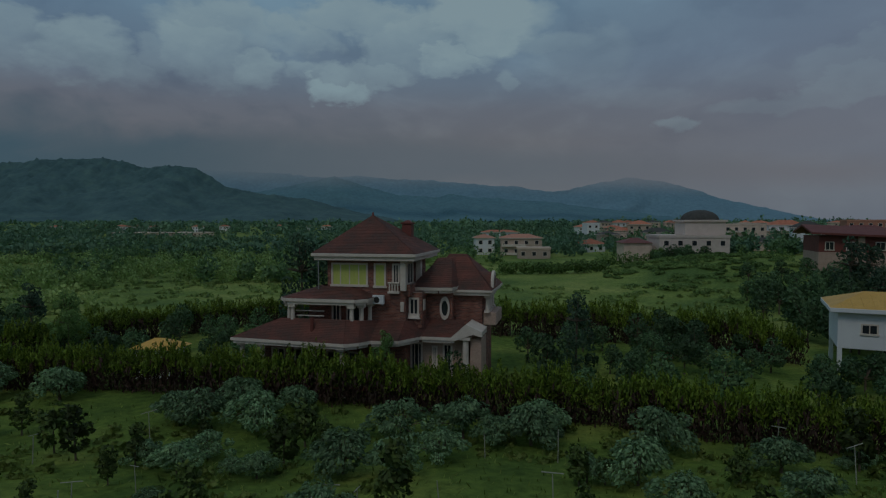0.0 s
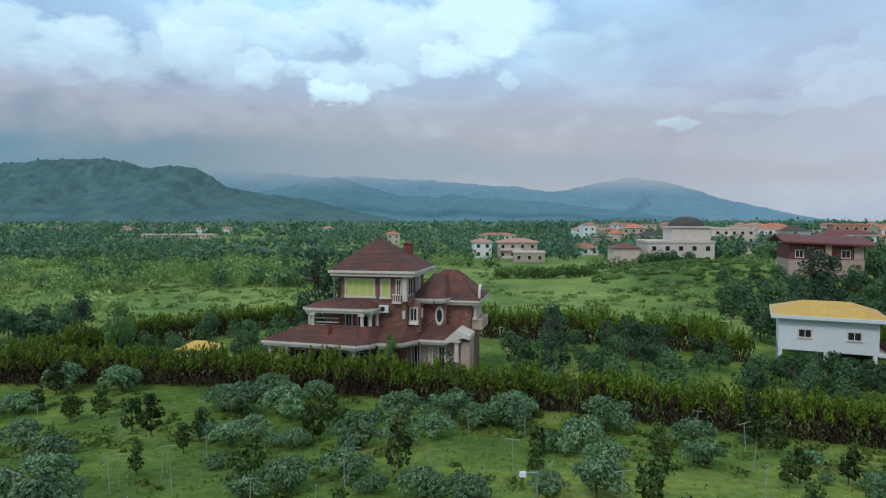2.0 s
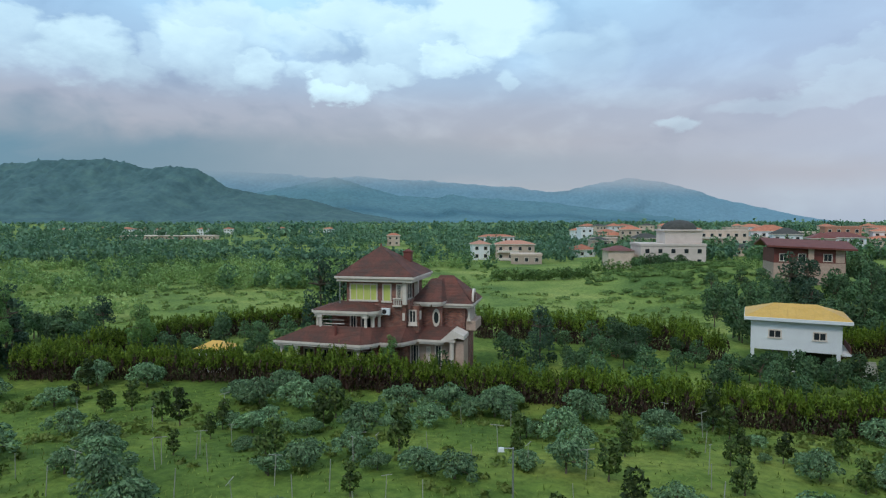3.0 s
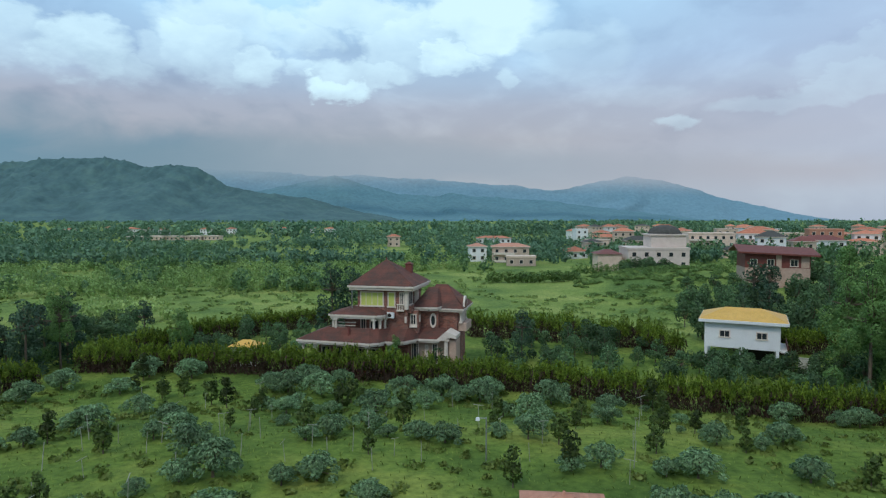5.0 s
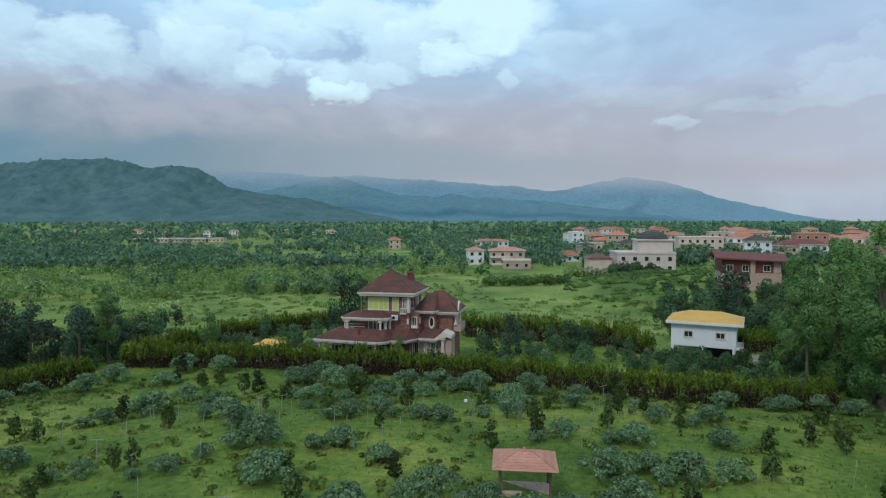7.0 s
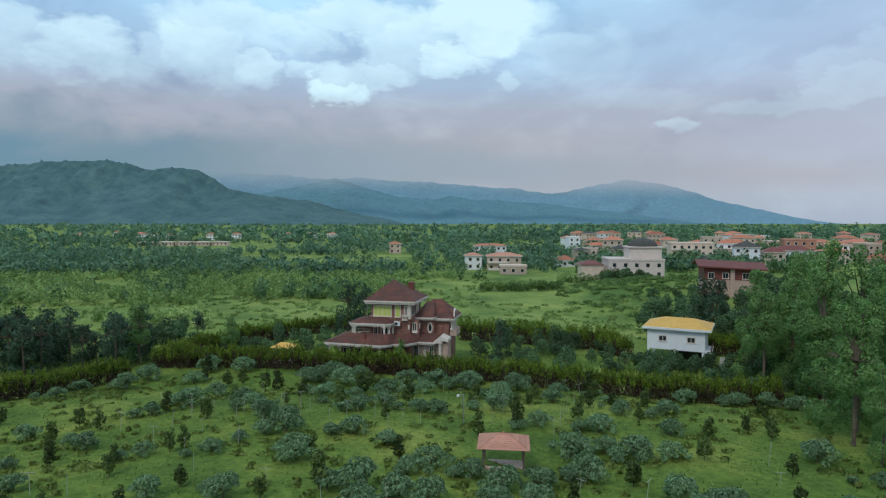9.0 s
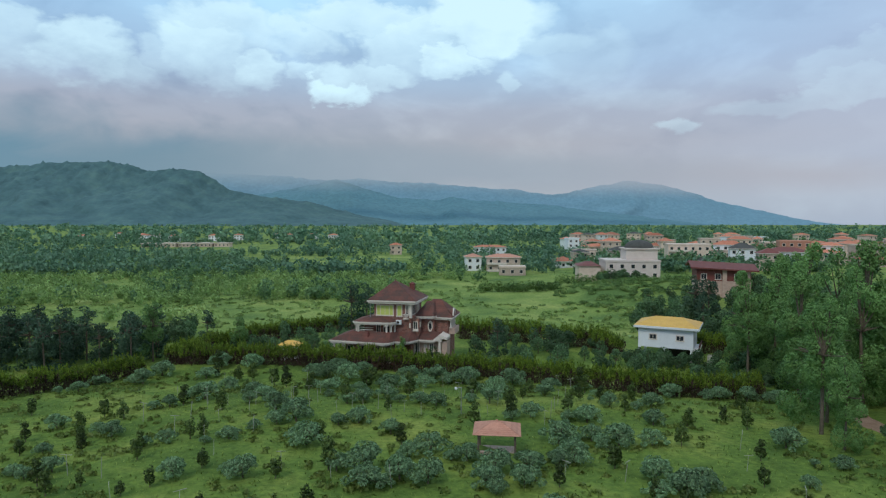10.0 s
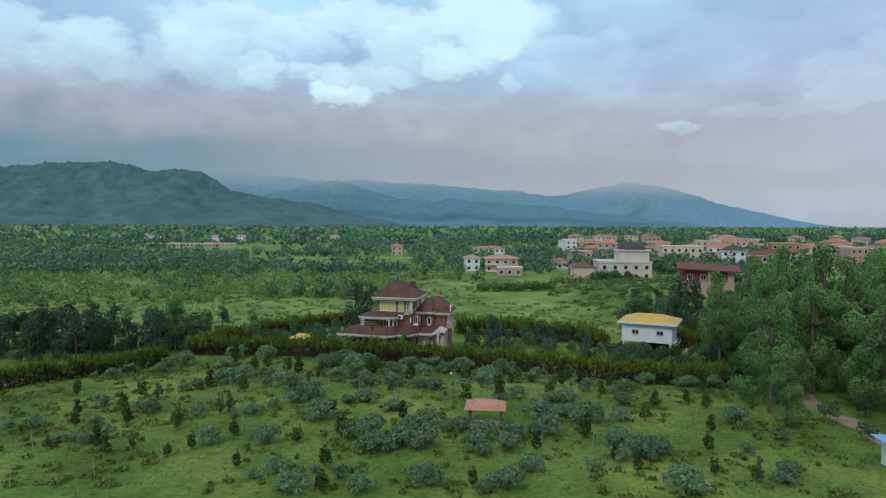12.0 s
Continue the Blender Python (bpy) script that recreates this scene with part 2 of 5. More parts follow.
M_BROWNROOF = mat("oxblood_tin", [(0.15, 0.045, 0.035), (0.21, 0.065, 0.05)], 1, 0.6, vary=0.1)
M_SLATE = mat("grey_roof", [(0.065, 0.065, 0.058), (0.10, 0.095, 0.085)], 1, 0.95)
M_DIRT = mat("red_dirt", [(0.24, 0.14, 0.09), (0.36, 0.24, 0.17)], 0.5, 0.95, 0.4, 8)
M_BLUE = mat("blue_tin", [(0.16, 0.34, 0.58), (0.24, 0.44, 0.68)], 1, 0.45)
L_KIWI = leaf("grey_green_leaf", (0.092, 0.172, 0.080), (0.185, 0.300, 0.142), (0.30, 0.435, 0.215), 0.22, 1.8, 9, 0.42)
L_CITRUS = leaf("citrus_leaf", (0.045, 0.075, 0.020), (0.085, 0.130, 0.030), (0.15, 0.18, 0.04), 0.45, 1.2, 9, 0.5)
L_HEDGE = leaf("cypress_green", (0.066, 0.118, 0.012), (0.142, 0.220, 0.021), (0.265, 0.345, 0.038), 0.15, 1.1, 9, 0.45)
L_HEDGEDRY = leaf("cypress_dry", (0.048, 0.028, 0.021), (0.075, 0.041, 0.030), (0.070, 0.070, 0.024), 0.2)
L_POPLAR = leaf("poplar_leaf", (0.115, 0.235, 0.066), (0.180, 0.330, 0.096), (0.26, 0.42, 0.13), 0.2, 0.35, 9, 0.25)
L_PINE = leaf("pine_needle", (0.038, 0.076, 0.046), (0.062, 0.115, 0.064), (0.09, 0.15, 0.08))
L_GARDEN = leaf("garden_leaf", (0.055, 0.115, 0.050), (0.092, 0.170, 0.070), (0.14, 0.23, 0.09), 0.4)
L_WOOD = leaf("scrub_leaf", (0.150, 0.255, 0.080), (0.270, 0.410, 0.125), (0.41, 0.54, 0.18), 0.2, 0.05, 0.7, 0.2)
L_SCRUBTREE = leaf("young_tree_leaf", (0.080, 0.165, 0.075), (0.135, 0.245, 0.100), (0.20, 0.32, 0.13), 0.3, 0.05, 0.7, 0.25)
L_BANK = leaf("bank_shrub_leaf", (0.085, 0.160, 0.045), (0.150, 0.250, 0.070), (0.23, 0.34, 0.10), 0.2, 0.12, 1.0, 0.25)
# pale bluish green: distance haze is put into this leaf colour
L_FARWOOD = leaf("far_leaf_hazed", (0.090, 0.195, 0.125), (0.155, 0.285, 0.165), (0.24, 0.38, 0.19), 0.2, 0.012, 0.3, 0.2)
L_GRASS = leaf("grass_blade", (0.15, 0.205, 0.04), (0.20, 0.26, 0.05), (0.27, 0.31, 0.08))
L_MEADOW = leaf("meadow_weed", (0.145, 0.225, 0.065), (0.215, 0.305, 0.088), (0.28, 0.36, 0.115), 0.2, 0.1, 1.0, 0.2)
L_WEED = leaf("orchard_weed", (0.150, 0.215, 0.046), (0.215, 0.285, 0.060), (0.29, 0.345, 0.085), 0.2, 0.35, 3.0, 0.2)
M_CAR = glass("white_car_paint", (0.78, 0.79, 0.80))
M_TYRE = mat("rubber", [(0.02, 0.02, 0.02), (0.035, 0.035, 0.035)], 6, 0.85)
M_PINKWHITE = mat("warm_white_render", [(0.60, 0.49, 0.43), (0.70, 0.59, 0.52)], 0.5, 0.75, 0.05, 10)


# ---- terrain ----
def smooth(a, b, v):
    t = np.clip((v - a) / (b - a), 0, 1)
    return t * t * (3 - 2 * t)


def height(x, y):
    """Ground height: an orchard that falls towards the villa, a low right side, a grassed bank before the far houses."""
    x, y = np.asarray(x, float), np.asarray(y, float)
    z = 0.2 + 0.13 * np.clip(-17 - y, 0, 13) + 0.035 * np.clip(-30 - y, 0, 45)
    z = z - 1.6 * smooth(18, 48, x) * smooth(-50, -8, y) * (1 - smooth(40, 80, y))
    z = z - 1.0 * smooth(5, 60, y)
    z = z + 4.4 * np.exp(-((x - 65) / 21) ** 2 - ((y - 92) / 24) ** 2) + 3.0 * smooth(50, 75, x) * np.exp(-((y - 60) / 30) ** 2)
    z = z + 1.6 * smooth(60, 110, x) * smooth(100, 140, y)
    return z + 0.10 * np.sin(x * 0.31 + 0.7 * np.sin(y * 0.17)) * np.sin(y * 0.27 + 1.3)


def gz(x, y):
    return float(height(x, y))


def mesh_object(name, verts, faces, material, parent=None, smooth_faces=False, normals=None):
    me = bpy.data.meshes.new(name)
    me.from_pydata(verts if isinstance(verts, list) else verts.tolist(), [], faces if isinstance(faces, list) else faces.tolist())
    if smooth_faces:
        me.polygons.foreach_set("use_smooth", [True] * len(me.polygons))
    me.materials.append(material)
    if normals is not None:
        me.polygons.foreach_set("use_smooth", [True] * len(me.polygons))
        me.normals_split_custom_set_from_vertices(normals.tolist())
    ob = new(name, me)
    if parent:
        ob.parent = parent
    return ob


def part(name, bm, material, parent=None, label=""):
    me = bpy.data.meshes.new(name)
    bm.normal_update()
    bm.to_mesh(me)
    bm.free()
    me.materials.append(material)
    ob = new(name, me)
    if parent:
        ob.parent = parent
    return tagged(ob, label) if label else ob


def axis(spans):
    out = []
    for a, b, step in spans:
        out += list(np.arange(a, b, step))
    return np.array(out + [spans[-1][1]])


def ground_material():
    m = bpy.data.materials.new("grass_ground")
    m.use_nodes = True
    nt = m.node_tree
    L = nt.links.new
    bs = nt.nodes["Principled BSDF"]
    bs.inputs["Roughness"].default_value = 0.95
    bs.inputs["Specular IOR Level"].default_value = 0.1
    co = nt.nodes.new("ShaderNodeTexCoord")

    def nz(scale, detail=5):
        n = nt.nodes.new("ShaderNodeTexNoise")
        n.inputs["Scale"].default_value, n.inputs["Detail"].default_value, n.inputs["Roughness"].default_value = scale, detail, 0.6
        L(co.outputs["Object"], n.inputs["Vector"])
        return n.outputs[0]

    def ramp(f, stops):
        r = nt.nodes.new("ShaderNodeValToRGB")
        while len(r.color_ramp.elements) < len(stops):
            r.color_ramp.elements.new(0.5)
        for e, (p, c) in zip(r.color_ramp.elements, stops):
            e.position, e.color = p, (*c, 1)
        L(f, r.inputs[0])
        return r.outputs[0]

    def mixc(f, a, b, mode="MIX"):
        x = nt.nodes.new("ShaderNodeMix")
        x.data_type, x.blend_type = "RGBA", mode
        if isinstance(f, float):
            x.inputs[0].default_value = f
        else:
            L(f, x.inputs[0])
        L(a, x.inputs[6])
        L(b, x.inputs[7])
        return x.outputs[2]
    lawn = ramp(nz(0.09), [(0.34, (0.074, 0.126, 0.026)), (0.5, (0.126, 0.190, 0.037)), (0.64, (0.215, 0.258, 0.056))])
    meadow = ramp(nz(0.045, 7), [(0.36, (0.095, 0.160, 0.044)), (0.5, (0.180, 0.252, 0.062)), (0.64, (0.27, 0.318, 0.090))])
    sep = nt.nodes.new("ShaderNodeSeparateXYZ")
    L(co.outputs["Object"], sep.inputs[0])
    far = nt.nodes.new("ShaderNodeMapRange")
    far.inputs[1].default_value, far.inputs[2].default_value = 5, 40
    L(sep.outputs[1], far.inputs[0])
    col = mixc(far.outputs[0], lawn, meadow)
    col = mixc(1.0, col, ramp(nz(1.7, 8), [(0.28, (0.55, 0.6, 0.52)), (0.5, (1, 1, 1)), (0.72, (1.4, 1.32, 1.2))]), "MULTIPLY")
    L(col, bs.inputs["Base Color"])
    b = nt.nodes.new("ShaderNodeBump")
    b.inputs["Strength"].default_value, b.inputs["Distance"].default_value = 0.6, 0.25
    L(nz(2.5, 8), b.inputs["Height"])
    L(b.outputs[0], bs.inputs["Normal"])
    return m


def build_ground():
    xs = axis([(-4800, -600, 300), (-600, -120, 24), (-120, 130, 2.5), (130, 600, 24), (600, 4800, 300)])
    ys = axis([(-1500, -160, 80), (-160, 150, 2.5), (150, 600, 15), (600, 4800, 300)])
    X, Y = np.meshgrid(xs, ys)
    Z = height(X, Y)
    v = np.stack([X.ravel(), Y.ravel(), Z.ravel()], 1)
    n = len(xs)
    i = np.arange(len(ys) - 1)[:, None] * n + np.arange(n - 1)[None, :]
    f = np.stack([i, i + 1, i + n + 1, i + n], -1).reshape(-1, 4)
    tagged(mesh_object("ground", v, f, ground_material(), smooth_faces=True), "gently sloping green grass and meadow land", "ground", kind="structure")


build_ground()


# ---- leaves and trees ----
rng = np.random.default_rng(7)


def unit(a):
    return a / (np.linalg.norm(a, axis=1)[:, None] + 1e-9)


def leaf_quads(centres, size, spread=0.35, upright=0.0, aspect=0.55, out=None, along=None):
    """One small diamond-shaped leaf card at each centre, turned at random, its face towards out."""
    n = len(centres)
    s = size * (1 + spread * rng.uniform(-1, 1, n))[:, None]
    a = rng.normal(size=(n, 3))
    a[:, 2] = a[:, 2] * (1 - upright) + upright * np.abs(a[:, 2]) * 4
    a = unit(a)
    if along is not None:
        a = unit(a * 0.55 + along)
    b = unit(np.cross(a, rng.normal(size=(n, 3))))
    face = np.cross(b, a) * -1
    if out is None:
        out = np.tile((0.0, 0.0, 1.0), (n, 1))
    b = np.where((np.sum(face * out, 1) < 0)[:, None], -b, b)
    face = np.cross(a, b)
    nrm = np.repeat(unit(unit(out) * 0.85 + face * 0.35), 4, axis=0)
    v = np.stack([centres - a * s, centres - b * s * aspect, centres + a * s, centres + b * s * aspect], 1).reshape(-1, 3)
    # winding agrees with the outward side
    f = np.arange(4 * n).reshape(-1, 4)
    w = np.cross(v[1::4] - v[0::4], v[3::4] - v[0::4])
    flip = np.sum(w * out, 1) < 0
    f[flip] = f[flip][:, ::-1]
    return v, f, nrm


def shell(n, radii, inner=0.55, low=-1.0):
    """Points in the outer part of an ellipsoid."""
    p = rng.normal(size=(n * 2, 3))
    p /= np.linalg.norm(p, axis=1)[:, None]
    p = p[p[:, 2] > low][:n]
    return p * rng.uniform(inner, 1, len(p))[:, None] ** 0.6 * np.array(radii)


def limb(bm, a, b, r0, r1, sides=6):
    a, b = Vector(a), Vector(b)
    q = (b - a).to_track_quat("Z", "Y").to_matrix()
    rings = []
    for p, r in ((a, r0), (b, r1)):
        rings.append([bm.verts.new(p + q @ Vector((r * math.cos(k * 2 * math.pi / sides), r * math.sin(k * 2 * math.pi / sides), 0))) for k in range(sides)])
    for k in range(sides):
        bm.faces.new((rings[0][k], rings[0][(k + 1) % sides], rings[1][(k + 1) % sides], rings[1][k]))
    bm.faces.new(rings[1])


def tree(name, label, category, trunk_h, trunk_r, clumps, leaf_size, leaves, material, group, spread=0.35, aspect=0.55, droop=0.0, limbs=True):
    """A tapered trunk with limbs to each clump, and a crown of leaf cards. clumps: (x, y, z, rx, ry, rz)."""
    root = tagged(new(name), label, category, group)
    bm = bmesh.new()
    limb(bm, (0, 0, -0.3), (0, 0, trunk_h), trunk_r, trunk_r * 0.6)
    for x, y, z, rx, ry, rz in clumps if limbs else ():
        limb(bm, (0, 0, trunk_h * 0.8), (x * 0.8, y * 0.8, max(z, trunk_h * 0.85)), trunk_r * 0.5, trunk_r * 0.15, 5)
    part("trunk", bm, M_BARK, root)
    vol = np.array([c[3] * c[4] + c[4] * c[5] for c in clumps])
    pts, out = [], []
    mid = np.mean([c[:3] for c in clumps], 0)
    for c, k in zip(clumps, np.maximum(12, leaves * vol / vol.sum()).astype(int)):
        q = shell(k, c[3:])
        pts.append(q + np.array(c[:3]))
        out.append(unit(q) + 0.5 * unit(pts[-1] - mid) + np.array((0, 0, 0.45)))
    pts, out = np.concatenate(pts), np.concatenate(out)
    along = None
    if droop:
        along = unit(pts * np.array((1, 1, 0)))
        along[:, 2] = -droop
    v, f, nrm = leaf_quads(pts, leaf_size, spread, aspect=aspect, out=out, along=along)
    mesh_object("crown", v, f, material, root, normals=nrm)
    return root


def set_out(kinds, places, lean=2.0):
    """Stand copies of the given things at (x, y, scale, kind); the first use of a kind moves the thing itself."""
    used = set()
    for x, y, s, k in places:
        ob = kinds[k % len(kinds)]
        z = gz(x, y)
        m = pose(x, y, z, rng.uniform(-lean, lean), rng.uniform(-lean, lean), rng.uniform(0, 360)) @ Matrix.Diagonal((s, s, s * rng.uniform(0.9, 1.1), 1))
        if ob in used:
            c = copy_thing(ob, m)
            c.matrix_basis = m
        else:
            used.add(ob)
            ob.matrix_basis = m


# ---- villa and houses ----
def quad_box(bm, x0, x1, y0, y1, z0, z1, taper=0.0):
    t = taper
    vs = [bm.verts.new(p) for p in ((x0, y0, z0), (x1, y0, z0), (x1, y1, z0), (x0, y1, z0),
                                    (x0 + t, y0 + t, z1), (x1 - t, y0 + t, z1), (x1 - t, y1 - t, z1), (x0 + t, y1 - t, z1))]
    for f in ((3, 2, 1, 0), (4, 5, 6, 7), (0, 1, 5, 4), (1, 2, 6, 5), (2, 3, 7, 6), (3, 0, 4, 7)):
        bm.faces.new([vs[i] for i in f])


def box_part(name, parent, material, x0, x1, y0, y1, z0, z1, taper=0.0, bevel=0.02, label=""):
    bm = bmesh.new()
    quad_box(bm, x0, x1, y0, y1, z0, z1, taper)
    if bevel:
        bmesh.ops.bevel(bm, geom=bm.edges[:], offset=bevel, segments=1, affect="EDGES")
    return part(name, bm, material, parent, label)


def hip(name, parent, material, x0, x1, y0, y1, z, r0, r1, ry, top, label=""):
    """A hipped roof over a rectangle with a ridge from r0 to r1 at y = ry."""
    bm = bmesh.new()
    a = [bm.verts.new(p) for p in ((x0, y0, z), (x1, y0, z), (x1, y1, z), (x0, y1, z))]
    if r1 - r0 < 0.05:
        p = bm.verts.new((r0, ry, top))
        for k in range(4):
            bm.faces.new((a[k], a[(k + 1) % 4], p))
    else:
        p, q = bm.verts.new((r0, ry, top)), bm.verts.new((r1, ry, top))
        for f in ((a[0], a[1], q, p), (a[1], a[2], q), (a[2], a[3], p, q), (a[3], a[0], p)):
            bm.faces.new(f)
    bm.faces.new(a[::-1])
    return part(name, bm, material, parent, label)


def window(parent, face, a, b, z0, z1, at, material=None, mullions=1, label=""):
    """A window in a wall: face 'v' (spans u at v = at, looks to -v) or 'u' (spans v at u = at, looks to +u)."""
    w = new("window")
    w.parent = parent
    if label:
        tagged(w, label)
    fr = 0.13

    def bar(name, m, p0, p1, q0, q1, d0, d1):
        bm = bmesh.new()
        if face == "v":
            quad_box(bm, p0, p1, at - d1, at - d0, q0, q1)
        else:
            quad_box(bm, at + d0, at + d1, p0, p1, q0, q1)
        return part(name, bm, m, w)
    bar("frame", M_TRIM, a, a + fr, z0, z1, -0.05, 0.07)
    bar("frame", M_TRIM, b - fr, b, z0, z1, -0.05, 0.07)
    bar("frame", M_TRIM, a + fr, b - fr, z1 - fr, z1, -0.05, 0.07)
    bar("sill", M_TRIM, a - 0.06, b + 0.06, z0 - 0.1, z0 + 0.06, -0.05, 0.12)
    for i in range(mullions):
        c = a + (b - a) * (i + 1) / (mullions + 1)
        bar("mullion", M_TRIM, c - 0.035, c + 0.035, z0 + 0.06, z1 - fr, 0.0, 0.05)
    bar("pane", material or M_GLASS, a + fr, b - fr, z0 + 0.06, z1 - fr, -0.04, 0.015)
    return w


def eave(parent, x0, x1, y0, y1, z, deep=0.42, sides="fblr"):
    """A stepped cornice round a roof: broad upper board over a narrower lower one, a piece for each side."""
    for lo, hi, inset, thick in ((z - deep * 0.45, z, 0.0, 0.18), (z - deep, z - deep * 0.45, 0.16, 0.16)):
        X0, X1, Y0, Y1 = x0 + inset, x1 - inset, y0 + inset, y1 - inset
        if "f" in sides:
            box_part("cornice", parent, M_TRIM, X0, X1, Y0, Y0 + thick, lo, hi, 0, 0.025)
        if "b" in sides:
            box_part("cornice", parent, M_TRIM, X0, X1, Y1 - thick, Y1, lo, hi, 0, 0.025)
        if "l" in sides:
            box_part("cornice", parent, M_TRIM, X0, X0 + thick, Y0 + thick + 0.003, Y1 - thick - 0.003, lo, hi, 0, 0.025)
        if "r" in sides:
            box_part("cornice", parent, M_TRIM, X1 - thick, X1, Y0 + thick + 0.003, Y1 - thick - 0.003, lo, hi, 0, 0.025)


def column(parent, x, y, z0, z1, r=0.17):
    bm = bmesh.new()
    quad_box(bm, x - r * 1.5, x + r * 1.5, y - r * 1.5, y + r * 1.5, z0, z0 + 0.2)
    limb(bm, (x, y, z0 + 0.2), (x, y, z1 - 0.22), r, r * 0.88, 10)
    quad_box(bm, x - r * 1.5, x + r * 1.5, y - r * 1.5, y + r * 1.5, z1 - 0.22, z1)
    return part("column", bm, M_TRIM, parent)


def shingle_courses(name, parent, p0, p1, q0, q1, rows, material):
    """Overlapping shingle courses laid over one roof slope from the eave p0-p1 up to q0-q1, each course its own strip."""
    p0, p1, q0, q1 = map(Vector, (p0, p1, q0, q1))
    nrm = (p1 - p0).cross(((q0 + q1) - (p0 + p1)))
    nrm.normalize()
    for i in range(rows):
        a, b = i / rows, min(1.0, (i + 1.12) / rows)
        l0, r0, l1, r1 = p0.lerp(q0, a), p1.lerp(q1, a), p0.lerp(q0, b), p1.lerp(q1, b)
        bm = bmesh.new()
        lo, hi = nrm * 0.05, nrm * 0.03
        v = [bm.verts.new(c) for c in (l0 + lo, r0 + lo, r1 + hi, l1 + hi, l0 + nrm * 0.02, r0 + nrm * 0.02)]
        bm.faces.new(v[:4])
        bm.faces.new((v[4], v[5], v[1], v[0]))
        part(name, bm, material, parent)


def shingled_hip(parent, x0, x1, y0, y1, z, r0, r1, ry, top, rows, material=None):
    material = material or M_SHINGLE
    roof = hip("roof", parent, material, x0, x1, y0, y1, z, r0, r1, ry, top)
    a = [(x0, y0, z), (x1, y0, z), (x1, y1, z), (x0, y1, z)]
    p, q = (r0, ry, top), (r1, ry, top)
    for l, r, tl, tr in ((a[0], a[1], p, q), (a[1], a[2], q, q), (a[2], a[3], q, p), (a[3], a[0], p, p)):
        shingle_courses("shingle_course", roof, l, r, tl, tr, rows, material)
    return roof


def skirt(parent, outer, inner, rows, material=None):
    """A lean-to roof from an outer eave line up to an inner line: outer and inner are matching point lists."""
    material = material or M_SHINGLE
    bm = bmesh.new()
    o, n = [bm.verts.new(p) for p in outer], [bm.verts.new(p) for p in inner]
    lo = [bm.verts.new((p[0], p[1], outer[0][2] - 0.12)) for p in outer]
    li = [bm.verts.new((p[0], p[1], outer[0][2] - 0.12)) for p in inner]
    for k in range(len(o) - 1):
        bm.faces.new((o[k], o[k + 1], n[k + 1], n[k]))
        bm.faces.new((lo[k + 1], lo[k], li[k], li[k + 1]))
        bm.faces.new((lo[k], lo[k + 1], o[k + 1], o[k]))
    roof = part("roof", bm, material, parent)
    for k in range(len(outer) - 1):
        shingle_courses("shingle_course", roof, outer[k], outer[k + 1], inner[k], inner[k + 1], rows, material)
    # cornice boards along the outer line
    for k in range(len(outer) - 1):
        a, b = Vector(outer[k]), Vector(outer[k + 1])
        d = (b - a).normalized()
        side = Vector((d.y, -d.x, 0))
        for lo, hi, out_, th in ((-0.20, 0.02, 0.05, 0.14), (-0.40, -0.2, -0.08, 0.12)):
            bm = bmesh.new()
            e0, e1 = a - d * (out_ - 0.004), b + d * (out_ - 0.004)
            vs = []
            for z in (lo, hi):
                for p, s in ((e0, out_), (e1, out_), (e1, out_ - th), (e0, out_ - th)):
                    vs.append(bm.verts.new(p + side * s + Vector((0, 0, z))))
            for f in ((3, 2, 1, 0), (4, 5, 6, 7), (0, 1, 5, 4), (1, 2, 6, 5), (2, 3, 7, 6), (3, 0, 4, 7)):
                bm.faces.new([vs[i] for i in f])
            part("cornice", bm, M_TRIM, roof)
    return roof


def oval(parent, u, v0, w, r_v, r_w):
    """An upright oval window with a broad cream surround, looking to -v."""
    win = tagged(new("oval_window"), "oval window with cream surround")
    win.parent = parent
    for name, m, ro, ri, d0, d1 in (("frame", M_TRIM, 1.0, 0.66, -0.06, 0.14), ("pane", M_GLASS, 0.66, 0.0, -0.05, 0.03)):
        bm = bmesh.new()
        ring = []
        n = 28
        for k in range(n):
            c, s = math.cos(2 * math.pi * k / n), math.sin(2 * math.pi * k / n)
            ring.append([bm.verts.new((u + c * r_v * r, v0 - d, w + s * r_w * (r if r < 1 and r > 0 else 1) * (1 if r else 0))) for r, d in ((ro, d1), (ri, d1), (ro, d0), (ri, d0))] if ri else
                        [bm.verts.new((u + c * r_v * ro, v0 - d1, w + s * r_w * 0.8))])
        if ri:
            for k in range(n):
                a, b = ring[k], ring[(k + 1) % n]
                for f in ((a[0], b[0], b[1], a[1]), (a[2], b[2], b[0], a[0]), (a[1], b[1], b[3], a[3])):
                    bm.faces.new(f)
        else:
            bm.faces.new([r[0] for r in ring])
        part(name, bm, m, win)


